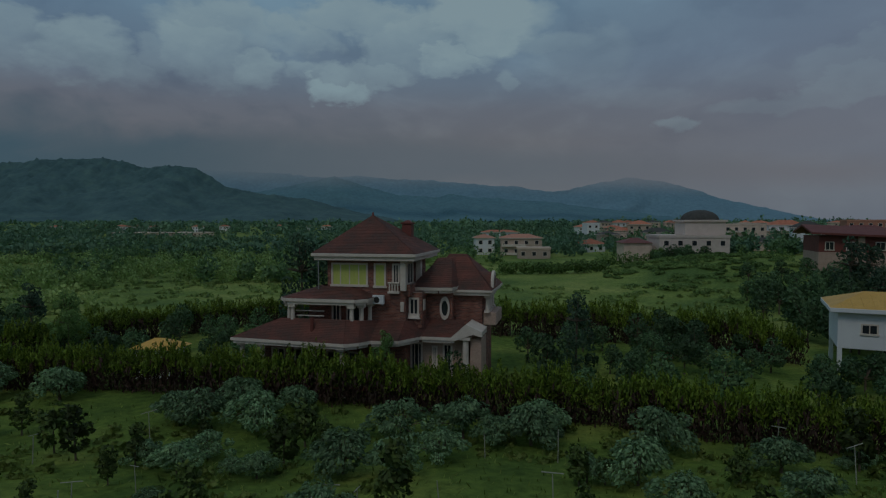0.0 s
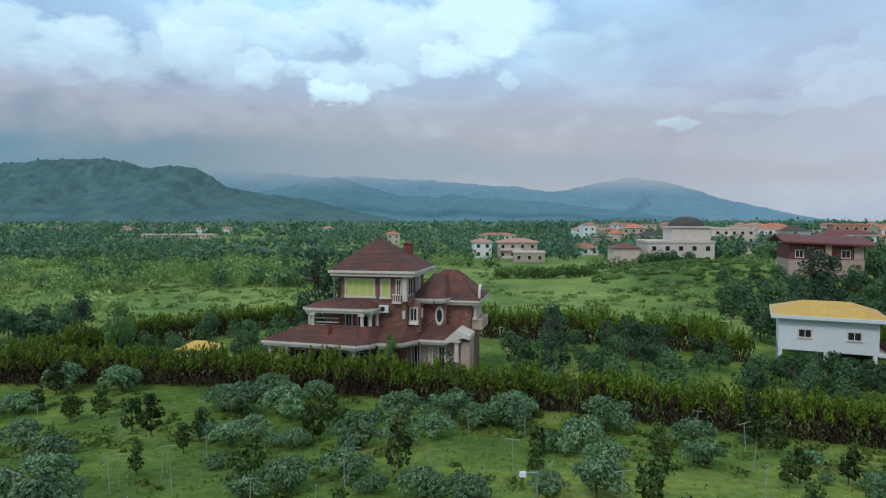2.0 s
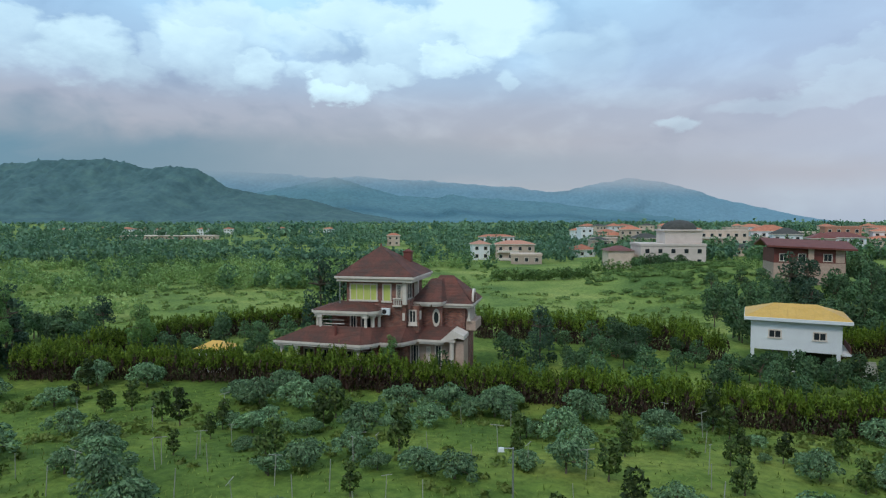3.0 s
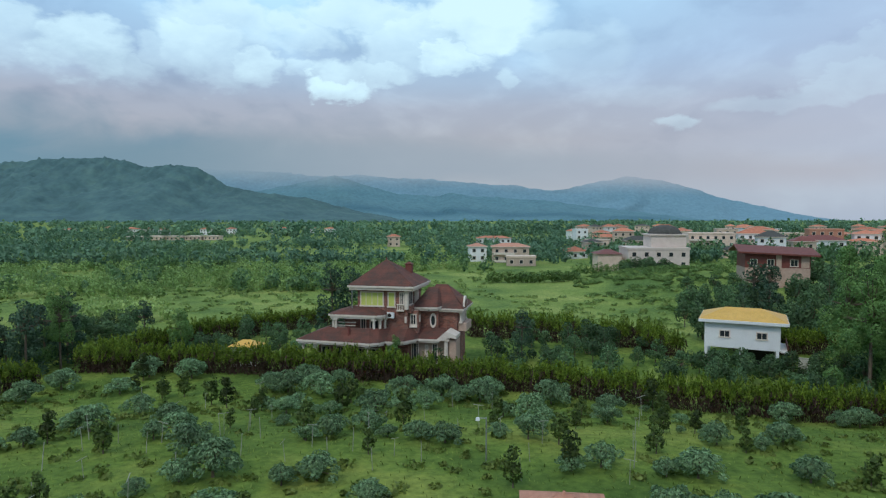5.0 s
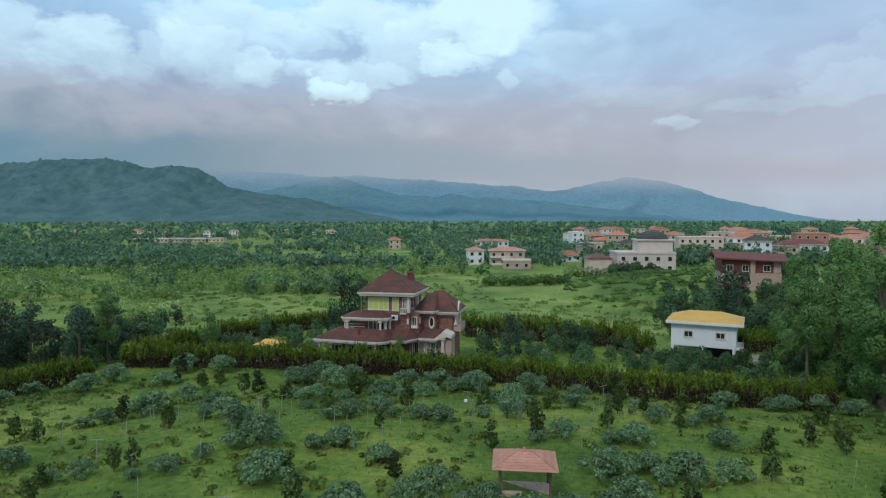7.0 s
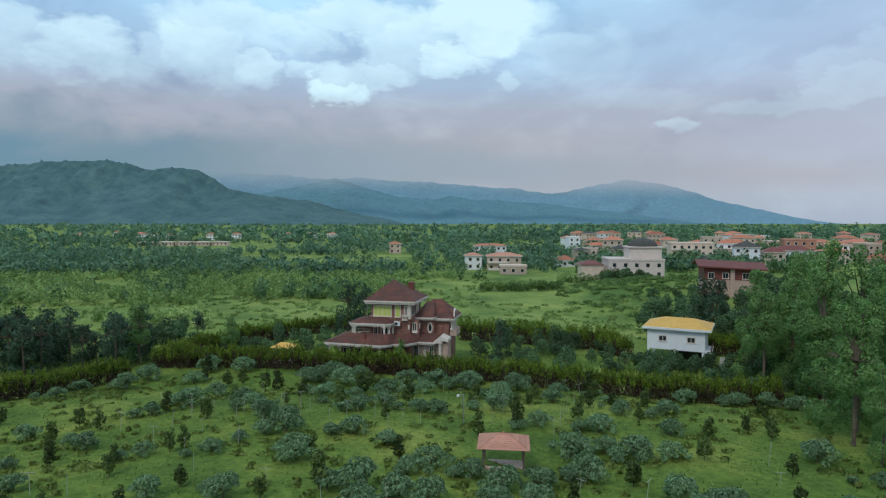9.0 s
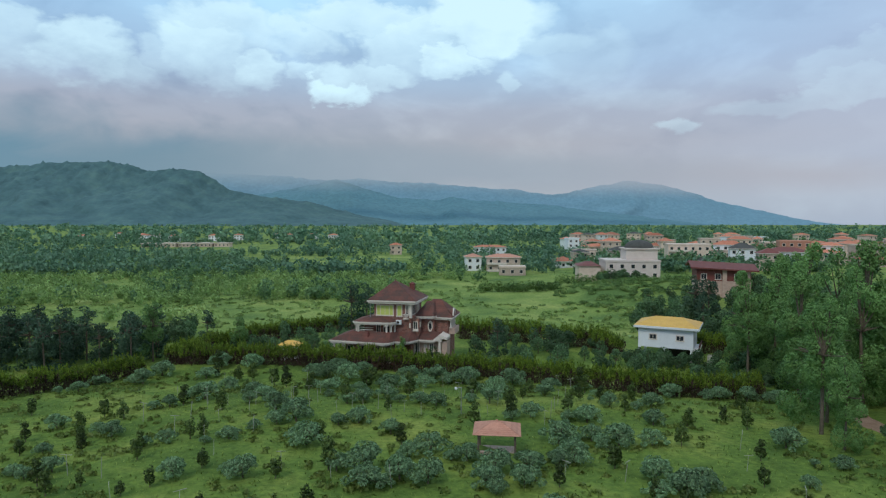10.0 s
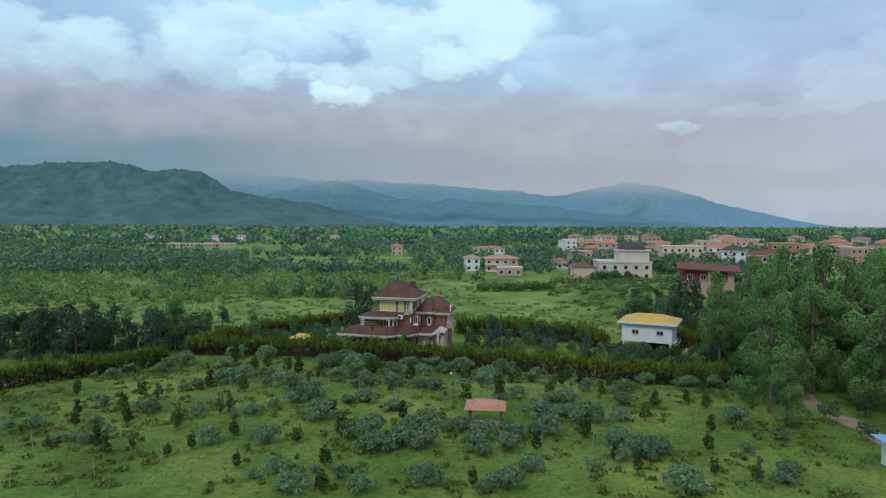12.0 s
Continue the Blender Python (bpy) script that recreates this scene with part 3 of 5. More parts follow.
def villa():
    """Brick villa: local u to its right, v to its back, origin at the tower's front eave corner."""
    h = tagged(new("villa"), "three-storey red brick villa with cream cornices and brown shingle roofs", "house")
    # walls
    box_part("wall", h, M_BRICK, 0.9, 6.7, 0.9, 6.9, 0, 9.45, bevel=0, label="dark red brick tower walls")
    box_part("wall", h, M_BRICK, 6.703, 9.65, 3.0, 8.6, 0, 7.15, bevel=0)
    box_part("wall", h, M_BRICK, 9.653, 11.7, 3.9, 8.9, 0, 7.0, bevel=0)
    box_part("wall", h, M_BRICK, -3.9, 0.897, 0.4, 6.0, 0, 4.2, bevel=0)
    box_part("wall", h, M_BRICK, 0.9, 4.2, 0.1, 0.897, 0, 4.2, bevel=0)
    box_part("wall", h, M_STONE, 6.2, 11.0, 2.3, 2.997, 0, 4.2, bevel=0, label="pale stone ground-floor wall")
    box_part("wall", h, M_BRICK, -1.0, 0.897, 1.9, 6.0, 4.2, 6.9, bevel=0)
    # tower roof, cornice, chimney
    shingled_hip(h, 0.06, 7.64, 0.06, 7.6, 9.9, 3.4, 3.4, 3.75, 12.6, 26)
    eave(h, 0, 7.7, 0, 7.66, 9.9, 0.5)
    bm = bmesh.new()
    limb(bm, (3.4, 3.75, 12.45), (3.4, 3.75, 12.85), 0.12, 0.05, 8)
    part("finial", bm, M_BROWNROOF, h)
    ch = box_part("chimney", h, M_BROWNROOF, 5.3, 6.05, 5.0, 5.75, 10.0, 11.95, bevel=0.02)
    box_part("cap", ch, M_BROWNROOF, 5.22, 6.13, 4.92, 5.83, 11.95, 12.07)
    box_part("cap", ch, M_BROWNROOF, 5.35, 6.0, 5.05, 5.7, 12.07, 12.25, 0.2)
    # third-floor windows
    window(h, "v", 1.2, 3.95, 7.6, 9.2, 0.9, M_CURTAIN, 3, "wide cream window with drawn lime curtains")
    window(h, "v", 4.4, 5.3, 7.55, 9.2, 0.9, M_CURTAIN, 0, "narrow cream window with a drawn lime curtain")
    window(h, "v", 5.75, 6.3, 7.75, 9.2, 0.9, None, 1)
    for x, y in ((6.62, 0.72), (7.0, 3.6)):
        box_part("pier", h, M_TRIM, x - 0.2, x + 0.2, y - 0.2, y + 0.2, 7.3, 9.4, 0, 0.03)
    window(h, "u", 1.25, 2.9, 7.7, 9.25, 6.7, None, 1)
    box_part("loggia_parapet", h, M_BRICK, 6.703, 7.05, 0.9, 3.38, 6.9, 7.7, bevel=0.02)
    for k in range(4):
        bm = bmesh.new()
        limb(bm, (5.62 + 0.2 * k, 0.62, 7.25), (5.62 + 0.2 * k, 0.62, 7.8), 0.06, 0.05, 6)
        part("baluster", bm, M_TRIM, h)
    box_part("rail", h, M_TRIM, 5.5, 6.35, 0.52, 0.72, 7.8, 7.9)
    box_part("ledge", h, M_TRIM, 5.5, 6.35, 0.5, 0.88, 7.1, 7.25)
    # thin pipe under the tower eave
    bm = bmesh.new()
    limb(bm, (0.45, 0.3, 7.2), (0.45, 0.3, 9.45), 0.05, 0.05, 6)
    part("drainpipe", bm, M_METAL, h)
    # second-floor porch roof and columns
    skirt(h, [(-1.9, 3.4, 6.8), (-1.9, -0.7, 6.8), (-1.4, -1.2, 6.8), (3.7, -1.2, 6.8), (4.4, -0.6, 6.8), (4.6, 0.85, 6.8)],
          [(0.88, 3.4, 7.55), (0.5, 0.95, 7.55), (0.6, 0.85, 7.5), (2.6, 0.85, 7.45), (2.9, 0.85, 7.4), (3.4, 0.86, 7.3)], 9)
    for x, y in ((-1.45, -0.45), (-1.0, -0.85), (3.35, -0.85), (3.9, -0.35), (4.2, 0.55)):
        column(h, x, y, 4.5, 6.4, 0.16)
    box_part("rail", h, M_TRIM, -0.9, 1.2, -0.6, -0.5, 5.5, 5.58)
    box_part("rail", h, M_TRIM, -0.9, 1.2, -0.6, -0.5, 5.85, 5.93)
    box_part("terrace_slab", h, M_STONE, -1.8, 4.3, -0.95, 0.85, 4.3, 4.5)
    window(h, "v", 1.2, 1.9, 4.7, 6.4, 0.9, None, 1)
    window(h, "v", 2.3, 3.4, 4.7, 6.4, 0.9, None, 1)
    # ground-floor veranda roof and columns
    skirt(h, [(-5.3, 5.5, 4.0), (-5.3, -1.7, 4.0), (3.4, -2.5, 4.0), (4.2, -1.9, 4.0), (4.7, -1.0, 4.0), (6.6, -0.7, 4.0), (7.7, 1.3, 4.0), (10.2, 1.3, 4.0)],
          [(-1.9, 5.0, 5.2), (-1.9, -0.85, 5.35), (3.0, -1.05, 5.4), (3.9, -0.6, 5.3), (4.7, 0.86, 5.15), (6.69, 0.86, 5.15), (8.0, 2.98, 5.0), (10.6, 2.98, 5.0)], 14)
    for x, y in ((-4.8, -1.1), (-3.1, -1.3), (0.9, -1.7), (3.0, -1.8), (-4.8, 2.0)):
        column(h, x, y, 0.1, 3.62, 0.18)
    for a in (-3.3, -1.5):
        window(h, "v", a, a + 1.1, 0.6, 3.0, 0.4, None, 1)
    for a in (1.1, 2.7):
        window(h, "v", a, a + 1.1, 0.6, 3.0, 0.1, None, 1)
    window(h, "v", 6.7, 7.6, 1.2, 3.4, 2.3, None, 2)
    window(h, "v", 8.3, 8.7, 1.6, 3.2, 2.3)
    window(h, "v", 9.1, 9.8, 1.2, 3.4, 2.3, None, 1)
    # roof vent pipe
    bm = bmesh.new()
    limb(bm, (0.75, -1.6, 4.4), (0.75, -1.6, 5.55), 0.13, 0.13, 8)
    part("vent_pipe", bm, M_BROWNROOF, h)
    # gabled portico
    bm = bmesh.new()
    y0, y1 = 1.1, 3.6
    prof = [(9.9, 3.75), (9.9, 4.05), (11.0, 5.0), (12.1, 4.5), (12.1, 4.15), (11.5, 4.3), (11.05, 4.15), (10.5, 3.95)]
    fr = [bm.verts.new((x, y0, z)) for x, z in prof]
    bk = [bm.verts.new((x, y1, z)) for x, z in prof]
    bm.faces.new(fr)
    bm.faces.new(bk[::-1])
    for k in range(len(prof)):
        bm.faces.new((fr[(k + 1) % len(prof)], fr[k], bk[k], bk[(k + 1) % len(prof)]))
    part("gable", bm, M_TRIM, h)
    column(h, 10.9, 1.5, 0, 4.1, 0.24)
    box_part("wall", h, M_STONE, 11.2, 12.0, 1.6, 3.897, 0, 3.9, bevel=0.03)
    # right wing roofs
    shingled_hip(h, 7.0, 12.5, 3.3, 9.5, 7.15, 8.9, 10.2, 5.8, 9.65, 20)
    eave(h, 7.0, 12.55, 3.25, 9.55, 7.17, 0.42, "fr")
    skirt(h, [(6.75, 3.5, 7.4), (6.75, 2.35, 7.4), (7.6, 2.1, 7.4), (8.8, 2.1, 7.4), (9.7, 2.4, 7.4), (9.95, 3.5, 7.4)],
          [(8.0, 5.6, 9.3), (8.2, 5.3, 9.35), (8.6, 5.1, 9.4), (8.9, 5.1, 9.4), (9.2, 5.3, 9.45), (9.3, 5.5, 9.5)], 16)
    # arched dormer on the right slope
    d = new("dormer")
    d.parent = h
    for name, m, ro, x0, x1 in (("barrel", M_SHINGLE, 0.72, 10.4, 12.3), ("arch", M_TRIM, 0.8, 12.3, 12.5)):
        bm = bmesh.new()
        n = 12
        a = [[bm.verts.new((x, 4.9 - ro * math.cos(math.pi * k / n), 7.3 + (ro + 0.4) * math.sin(math.pi * k / n))) for k in range(n + 1)] for x in (x0, x1)]
        for k in range(n):
            bm.faces.new((a[0][k], a[0][k + 1], a[1][k + 1], a[1][k]))
        bm.faces.new(a[1])
        bm.faces.new(a[0][::-1])
        part(name, bm, m, d)
    bm = bmesh.new()
    bm.faces.new([bm.verts.new((12.52, 4.9 - 0.55 * math.cos(math.pi * k / 12), 7.32 + 0.85 * math.sin(math.pi * k / 12))) for k in range(13)])
    part("pane", bm, M_BRICK, d)
    # right balcony with columns
    box_part("balcony", h, M_STONE, 11.703, 12.7, 4.2, 7.6, 4.5, 5.45, 0, 0.05, "pale stone balcony")
    for y in (4.1, 4.9, 5.9, 7.1):
        column(h, 12.05, y, 5.45, 6.75, 0.13)
    oval(h, 9.1, 3.0, 5.85, 0.37, 0.85)
    # bay window with cream surrounds on the corner
    box_part("bay", h, M_BRICK, 6.703, 7.75, 1.5, 2.997, 4.6, 7.1, bevel=0)
    window(h, "v", 6.8, 7.55, 5.55, 6.75, 1.5, None, 1, "cream bay window")
    box_part("bay_base", h, M_TRIM, 6.72, 7.65, 1.25, 1.497, 5.25, 5.45, 0.08)
    box_part("surround", h, M_TRIM, 6.35, 6.6, 0.8, 0.897, 5.8, 6.5)
    box_part("surround", h, M_TRIM, 7.753, 7.85, 1.7, 2.2, 5.8, 6.6)
    h.matrix_basis = VILLA
    # outdoor air conditioner
    ac = tagged(new("air_conditioner"), "white outdoor air conditioner unit on the villa's brick wall", "air conditioner")
    box_part("casing", ac, M_AC, -0.42, 0.42, -0.16, 0.16, 0, 0.62, 0, 0.03)
    bm = bmesh.new()
    bmesh.ops.create_circle(bm, cap_ends=True, radius=0.22, segments=20, matrix=pose(-0.1, -0.166, 0.31, 90))
    part("fan_grille", bm, M_DARK, ac)
    for s in (-0.3, 0.3):
        box_part("bracket", ac, M_METAL, s - 0.03, s + 0.03, -0.15, 0.4, -0.06, -0.004, 0, 0)
    ac.matrix_basis = VILLA @ pose(4.85, 0.5, 6.35)


VILLA = pose(-4.6, -4.4, 0.0, 0, 0, -12)
villa()


def white_house():
    h = tagged(new("white_house"), "plain white rendered house on pillars with a yellow hipped roof", "house")
    w, d = 8.6, 7.0
    box_part("wall", h, M_WHITE, 0, w, 0, d, 2.4, 5.6, 0, 0.02)
    box_part("soffit", h, M_WHITE, -0.7, w + 0.9, -0.7, d + 0.7, 5.603, 5.98, 0, 0.03)
    roof = hip("roof", h, M_YELLOW, -0.66, w + 0.86, -0.66, d + 0.66, 5.984, 2.3, w - 2.1, d / 2, 7.15)
    for k in range(1, 12):
        x = -0.6 + k * (w + 1.4) / 12
        t = min(1.0, (x + 0.66) / 2.96, (w + 0.86 - x) / 2.96)
        bm = bmesh.new()
        limb(bm, (x, -0.64, 5.99), (x, -0.66 + t * (d / 2 + 0.6), 5.99 + t * 1.12), 0.03, 0.03, 4)
        part("seam", bm, M_YELLOW, roof)
    for x in (0.2, 4.2, w - 0.3):
        for y in (0.2, d - 0.3):
            box_part("pillar", h, M_WHITE, x - 0.18, x + 0.18, y - 0.18, y + 0.18, -0.5, 2.4, 0, 0.02)
    # near-black block: the shade of the open ground floor put into colour
    box_part("back_wall", h, M_DARK, 4.5, w - 0.6, 2.5, d, -0.4, 2.397)
    box_part("balcony", h, M_WHITE, w + 0.003, w + 0.9, 0.4, d - 1, 2.2, 2.45)
    box_part("balcony_panel", h, M_BROWNROOF, w + 0.8, w + 0.87, 0.4, d - 1, 2.454, 3.2)
    window(h, "v", 1.7, 3.0, 3.75, 4.65, 0.0, None, 1)
    window(h, "v", 5.9, 7.2, 3.75, 4.65, 0.0, None, 1)
    h.matrix_basis = pose(39.4, 6.0, -1.35, 0, 0, -26)
    s = tagged(new("stair_ramp"), "pale concrete steps beside the white house", "stairs")
    for k in range(9):
        box_part("step", s, M_POST, 0, 1.2, k * 0.3, k * 0.3 + 0.3, -0.3, 0.2 * k, 0, 0.01)
    s.matrix_basis = pose(48.6, 0.6, gz(49, 1), 0, 0, -26)


white_house()


def far_house(name, label, x, y, w, d, storeys, wall, roof, turn=0, rise=2.0, over=0.6, z=None, flat=False, terrace=False):
    h = tagged(new(name), label, "house", "houses of the far town")
    H = 3.1 * storeys
    box_part("wall", h, wall, 0, w, 0, d, -1.0, H, 0, 0)
    if flat:
        box_part("parapet", h, wall, -0.2, w + 0.2, -0.2, d + 0.2, H + 0.003, H + 0.7, 0, 0)
    else:
        box_part("soffit", h, M_TRIM, -over, w + over, -over, d + over, H + 0.003, H + 0.25, 0, 0)
        k = min(w, d) / 2
        hip("roof", h, roof, -over, w + over, -over, d + over, H + 0.254, k if w > d else w / 2, w - k if w > d else w / 2, d / 2, H + 0.25 + rise)
    n = max(2, int(w / 3.2))
    for s in range(storeys):
        for i in range(n):
            a = (i + 0.5) * w / n
            ww = new("window")
            ww.parent = h
            box_part("frame", ww, M_TRIM, a - 0.75, a + 0.75, -0.09, -0.003, s * 3.1 + 0.8, s * 3.1 + 2.4, 0, 0)
            box_part("pane", ww, M_GLASS, a - 0.6, a + 0.6, -0.13, -0.093, s * 3.1 + 0.95, s * 3.1 + 2.25, 0, 0)
        if terrace:
            box_part("balcony", h, M_TRIM, 0.3, w * 0.6, -1.3, -0.14, s * 3.1 + 0.1, s * 3.1 + 0.9, 0, 0)
    h.matrix_basis = pose(x, y, gz(x, y) if z is None else z, 0, 0, turn)
    return h


def dome_house():
    h = far_house("domed_house", "large white villa with a grey dome roof", 64.5, 126, 19, 14, 2, M_PINKWHITE, M_SLATE, -4, flat=True, z=1.2)
    box_part("upper_wall", h, M_PINKWHITE, 7.5, 18.5, 2, 12, 6.9, 10.6, 0, 0.05)
    box_part("upper_cornice", h, M_PINKWHITE, 7.0, 19.0, 1.5, 12.5, 10.603, 11.1, 0, 0.05)
    bm = bmesh.new()
    rings = []
    for k in range(7):
        a = math.pi / 2 * k / 7
        rings.append([bm.verts.new((13 + 5.2 * math.cos(a) * math.cos(t * math.pi / 10), 7 + 5.2 * math.cos(a) * math.sin(t * math.pi / 10), 11.1 + 2.9 * math.sin(a))) for t in range(20)])
    top = bm.verts.new((13, 7, 14.0))
    for r, s in zip(rings, rings[1:]):
        for t in range(20):
            bm.faces.new((r[t], r[(t + 1) % 20], s[(t + 1) % 20], s[t]))
    for t in range(20):
        bm.faces.new((rings[-1][t], rings[-1][(t + 1) % 20], top))
    part("dome", bm, M_SLATE, h, "weathered grey dome")
    box_part("annex", h, M_TOWNWALL, -9, -1.2, 3, 13, -1, 4.6, 0, 0)
    hip("annex_roof", h, M_BROWNROOF, -9.6, -1.0, 2.4, 13.6, 4.6, -6, -4, 8, 6.0)


dome_house()


def brown_house():
    h = tagged(new("brown_house"), "two-storey house with dark red roof and timber-brown upper walls", "house")
    box_part("wall", h, M_STONE, 0, 13, 0, 9, -1.5, 3.3, 0, 0)
    box_part("upper_wall", h, M_BROWNROOF, 0.003, 13, 0.003, 9, 3.303, 6.2, 0, 0)
    bm = bmesh.new()
    a = [bm.verts.new(p) for p in ((-1.6, -1.4, 6.9), (14.6, -1.4, 6.2), (14.6, 4.5, 7.6), (-1.6, 4.5, 8.3), (14.6, 10.4, 6.2), (-1.6, 10.4, 6.9))]
    b = [bm.verts.new(v.co - Vector((0, 0, 0.35))) for v in a]
    for f in ((0, 1, 2, 3), (3, 2, 4, 5)):
        bm.faces.new([a[i] for i in f])
        bm.faces.new([b[i] for i in f[::-1]])
    for i, j in ((0, 1), (1, 2), (2, 4), (4, 5), (5, 3), (3, 0)):
        bm.faces.new((b[i], b[j], a[j], a[i]))
    part("roof", bm, M_BROWNROOF, h)
    for x in (1.0, 4.4):
        window(h, "v", x, x + 1.5, 3.7, 5.2, 0.0, None, 1)
    window(h, "v", 9.0, 10.6, 3.7, 5.2, 0.0, None, 1)
    box_part("pier", h, M_STONE, 6.2, 7.2, -0.5, -0.003, -1, 6.2, 0, 0)
    box_part("end_panel", h, M_STONE, 11.2, 12.8, -0.1, -0.003, 3.4, 6.0, 0, 0)
    h.matrix_basis = pose(72.5, 65, gz(75, 66) + 0.5, 0, 0, -14)


brown_house()


# ---- mountains ----
def ridge(name, label, y, depth, crest, colour, seed, grain=0.05):
    """A wooded ridge: crest is a list of (x, height) along it."""
    xs = np.arange(crest[0][0], crest[-1][0] + 1, 14.0 if grain > 0.1 else 30.0)
    hs = np.interp(xs, [c[0] for c in crest], [c[1] for c in crest])
    hs = hs + np.array([7 * noise.fractal(Vector((x * 0.012, seed, 0)), 0.8, 2.2, 5) + 4 * noise.noise(Vector((x * 0.09, seed, 4))) for x in xs]) * (hs > 20)
    rows = 40
    verts = []
    for j in range(rows + 1):
        t = j / rows
        for x, h in zip(xs, hs):
            p = Vector((x * 0.004 + seed, t * 3.0, seed * 0.7))
            n = noise.fractal(p, 0.9, 2.1, 6) * 0.16 * (1 - t) + noise.fractal(p * 6, 0.7, 2.0, 3) * grain
            spur = 0.12 * math.sin(x * 0.011 + 3 * noise.noise(p * 0.8)) * t * (1 - t) * 4
            k = (1 - t) ** 1.25
            verts.append((x, y - depth * t * (1 + spur), -8 + (h + 8) * max(0.0, k * (1 + n * (0.6 if j else 0.1)) + spur * 0.3 * k)))
    n = len(xs)
    faces = [(j * n + i, (j + 1) * n + i, (j + 1) * n + i + 1, j * n + i + 1) for j in range(rows) for i in range(n - 1)]
    m = mat(name + "_hazed_forest", colour, 0.010, 1.0, 0.0, 0.045)
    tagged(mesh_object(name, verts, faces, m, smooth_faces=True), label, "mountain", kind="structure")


# haze is painted into the ridge colours, bluer and paler with distance
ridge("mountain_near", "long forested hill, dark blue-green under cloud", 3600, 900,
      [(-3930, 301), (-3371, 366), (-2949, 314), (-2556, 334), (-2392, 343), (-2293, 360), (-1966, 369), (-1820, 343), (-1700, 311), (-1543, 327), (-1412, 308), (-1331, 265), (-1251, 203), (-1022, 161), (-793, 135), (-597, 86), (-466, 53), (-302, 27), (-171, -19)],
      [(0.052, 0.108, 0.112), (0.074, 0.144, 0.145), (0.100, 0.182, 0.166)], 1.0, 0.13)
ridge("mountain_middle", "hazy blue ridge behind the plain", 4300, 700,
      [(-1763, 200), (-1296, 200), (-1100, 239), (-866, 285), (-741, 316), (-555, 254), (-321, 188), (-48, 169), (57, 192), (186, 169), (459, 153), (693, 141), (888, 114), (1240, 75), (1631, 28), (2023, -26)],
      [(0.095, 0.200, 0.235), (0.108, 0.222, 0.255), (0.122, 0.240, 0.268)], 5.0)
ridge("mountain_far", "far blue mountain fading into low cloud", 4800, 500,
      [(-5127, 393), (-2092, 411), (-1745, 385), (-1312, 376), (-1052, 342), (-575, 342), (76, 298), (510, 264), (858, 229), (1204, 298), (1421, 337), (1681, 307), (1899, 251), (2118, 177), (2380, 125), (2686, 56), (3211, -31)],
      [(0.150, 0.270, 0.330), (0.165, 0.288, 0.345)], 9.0)


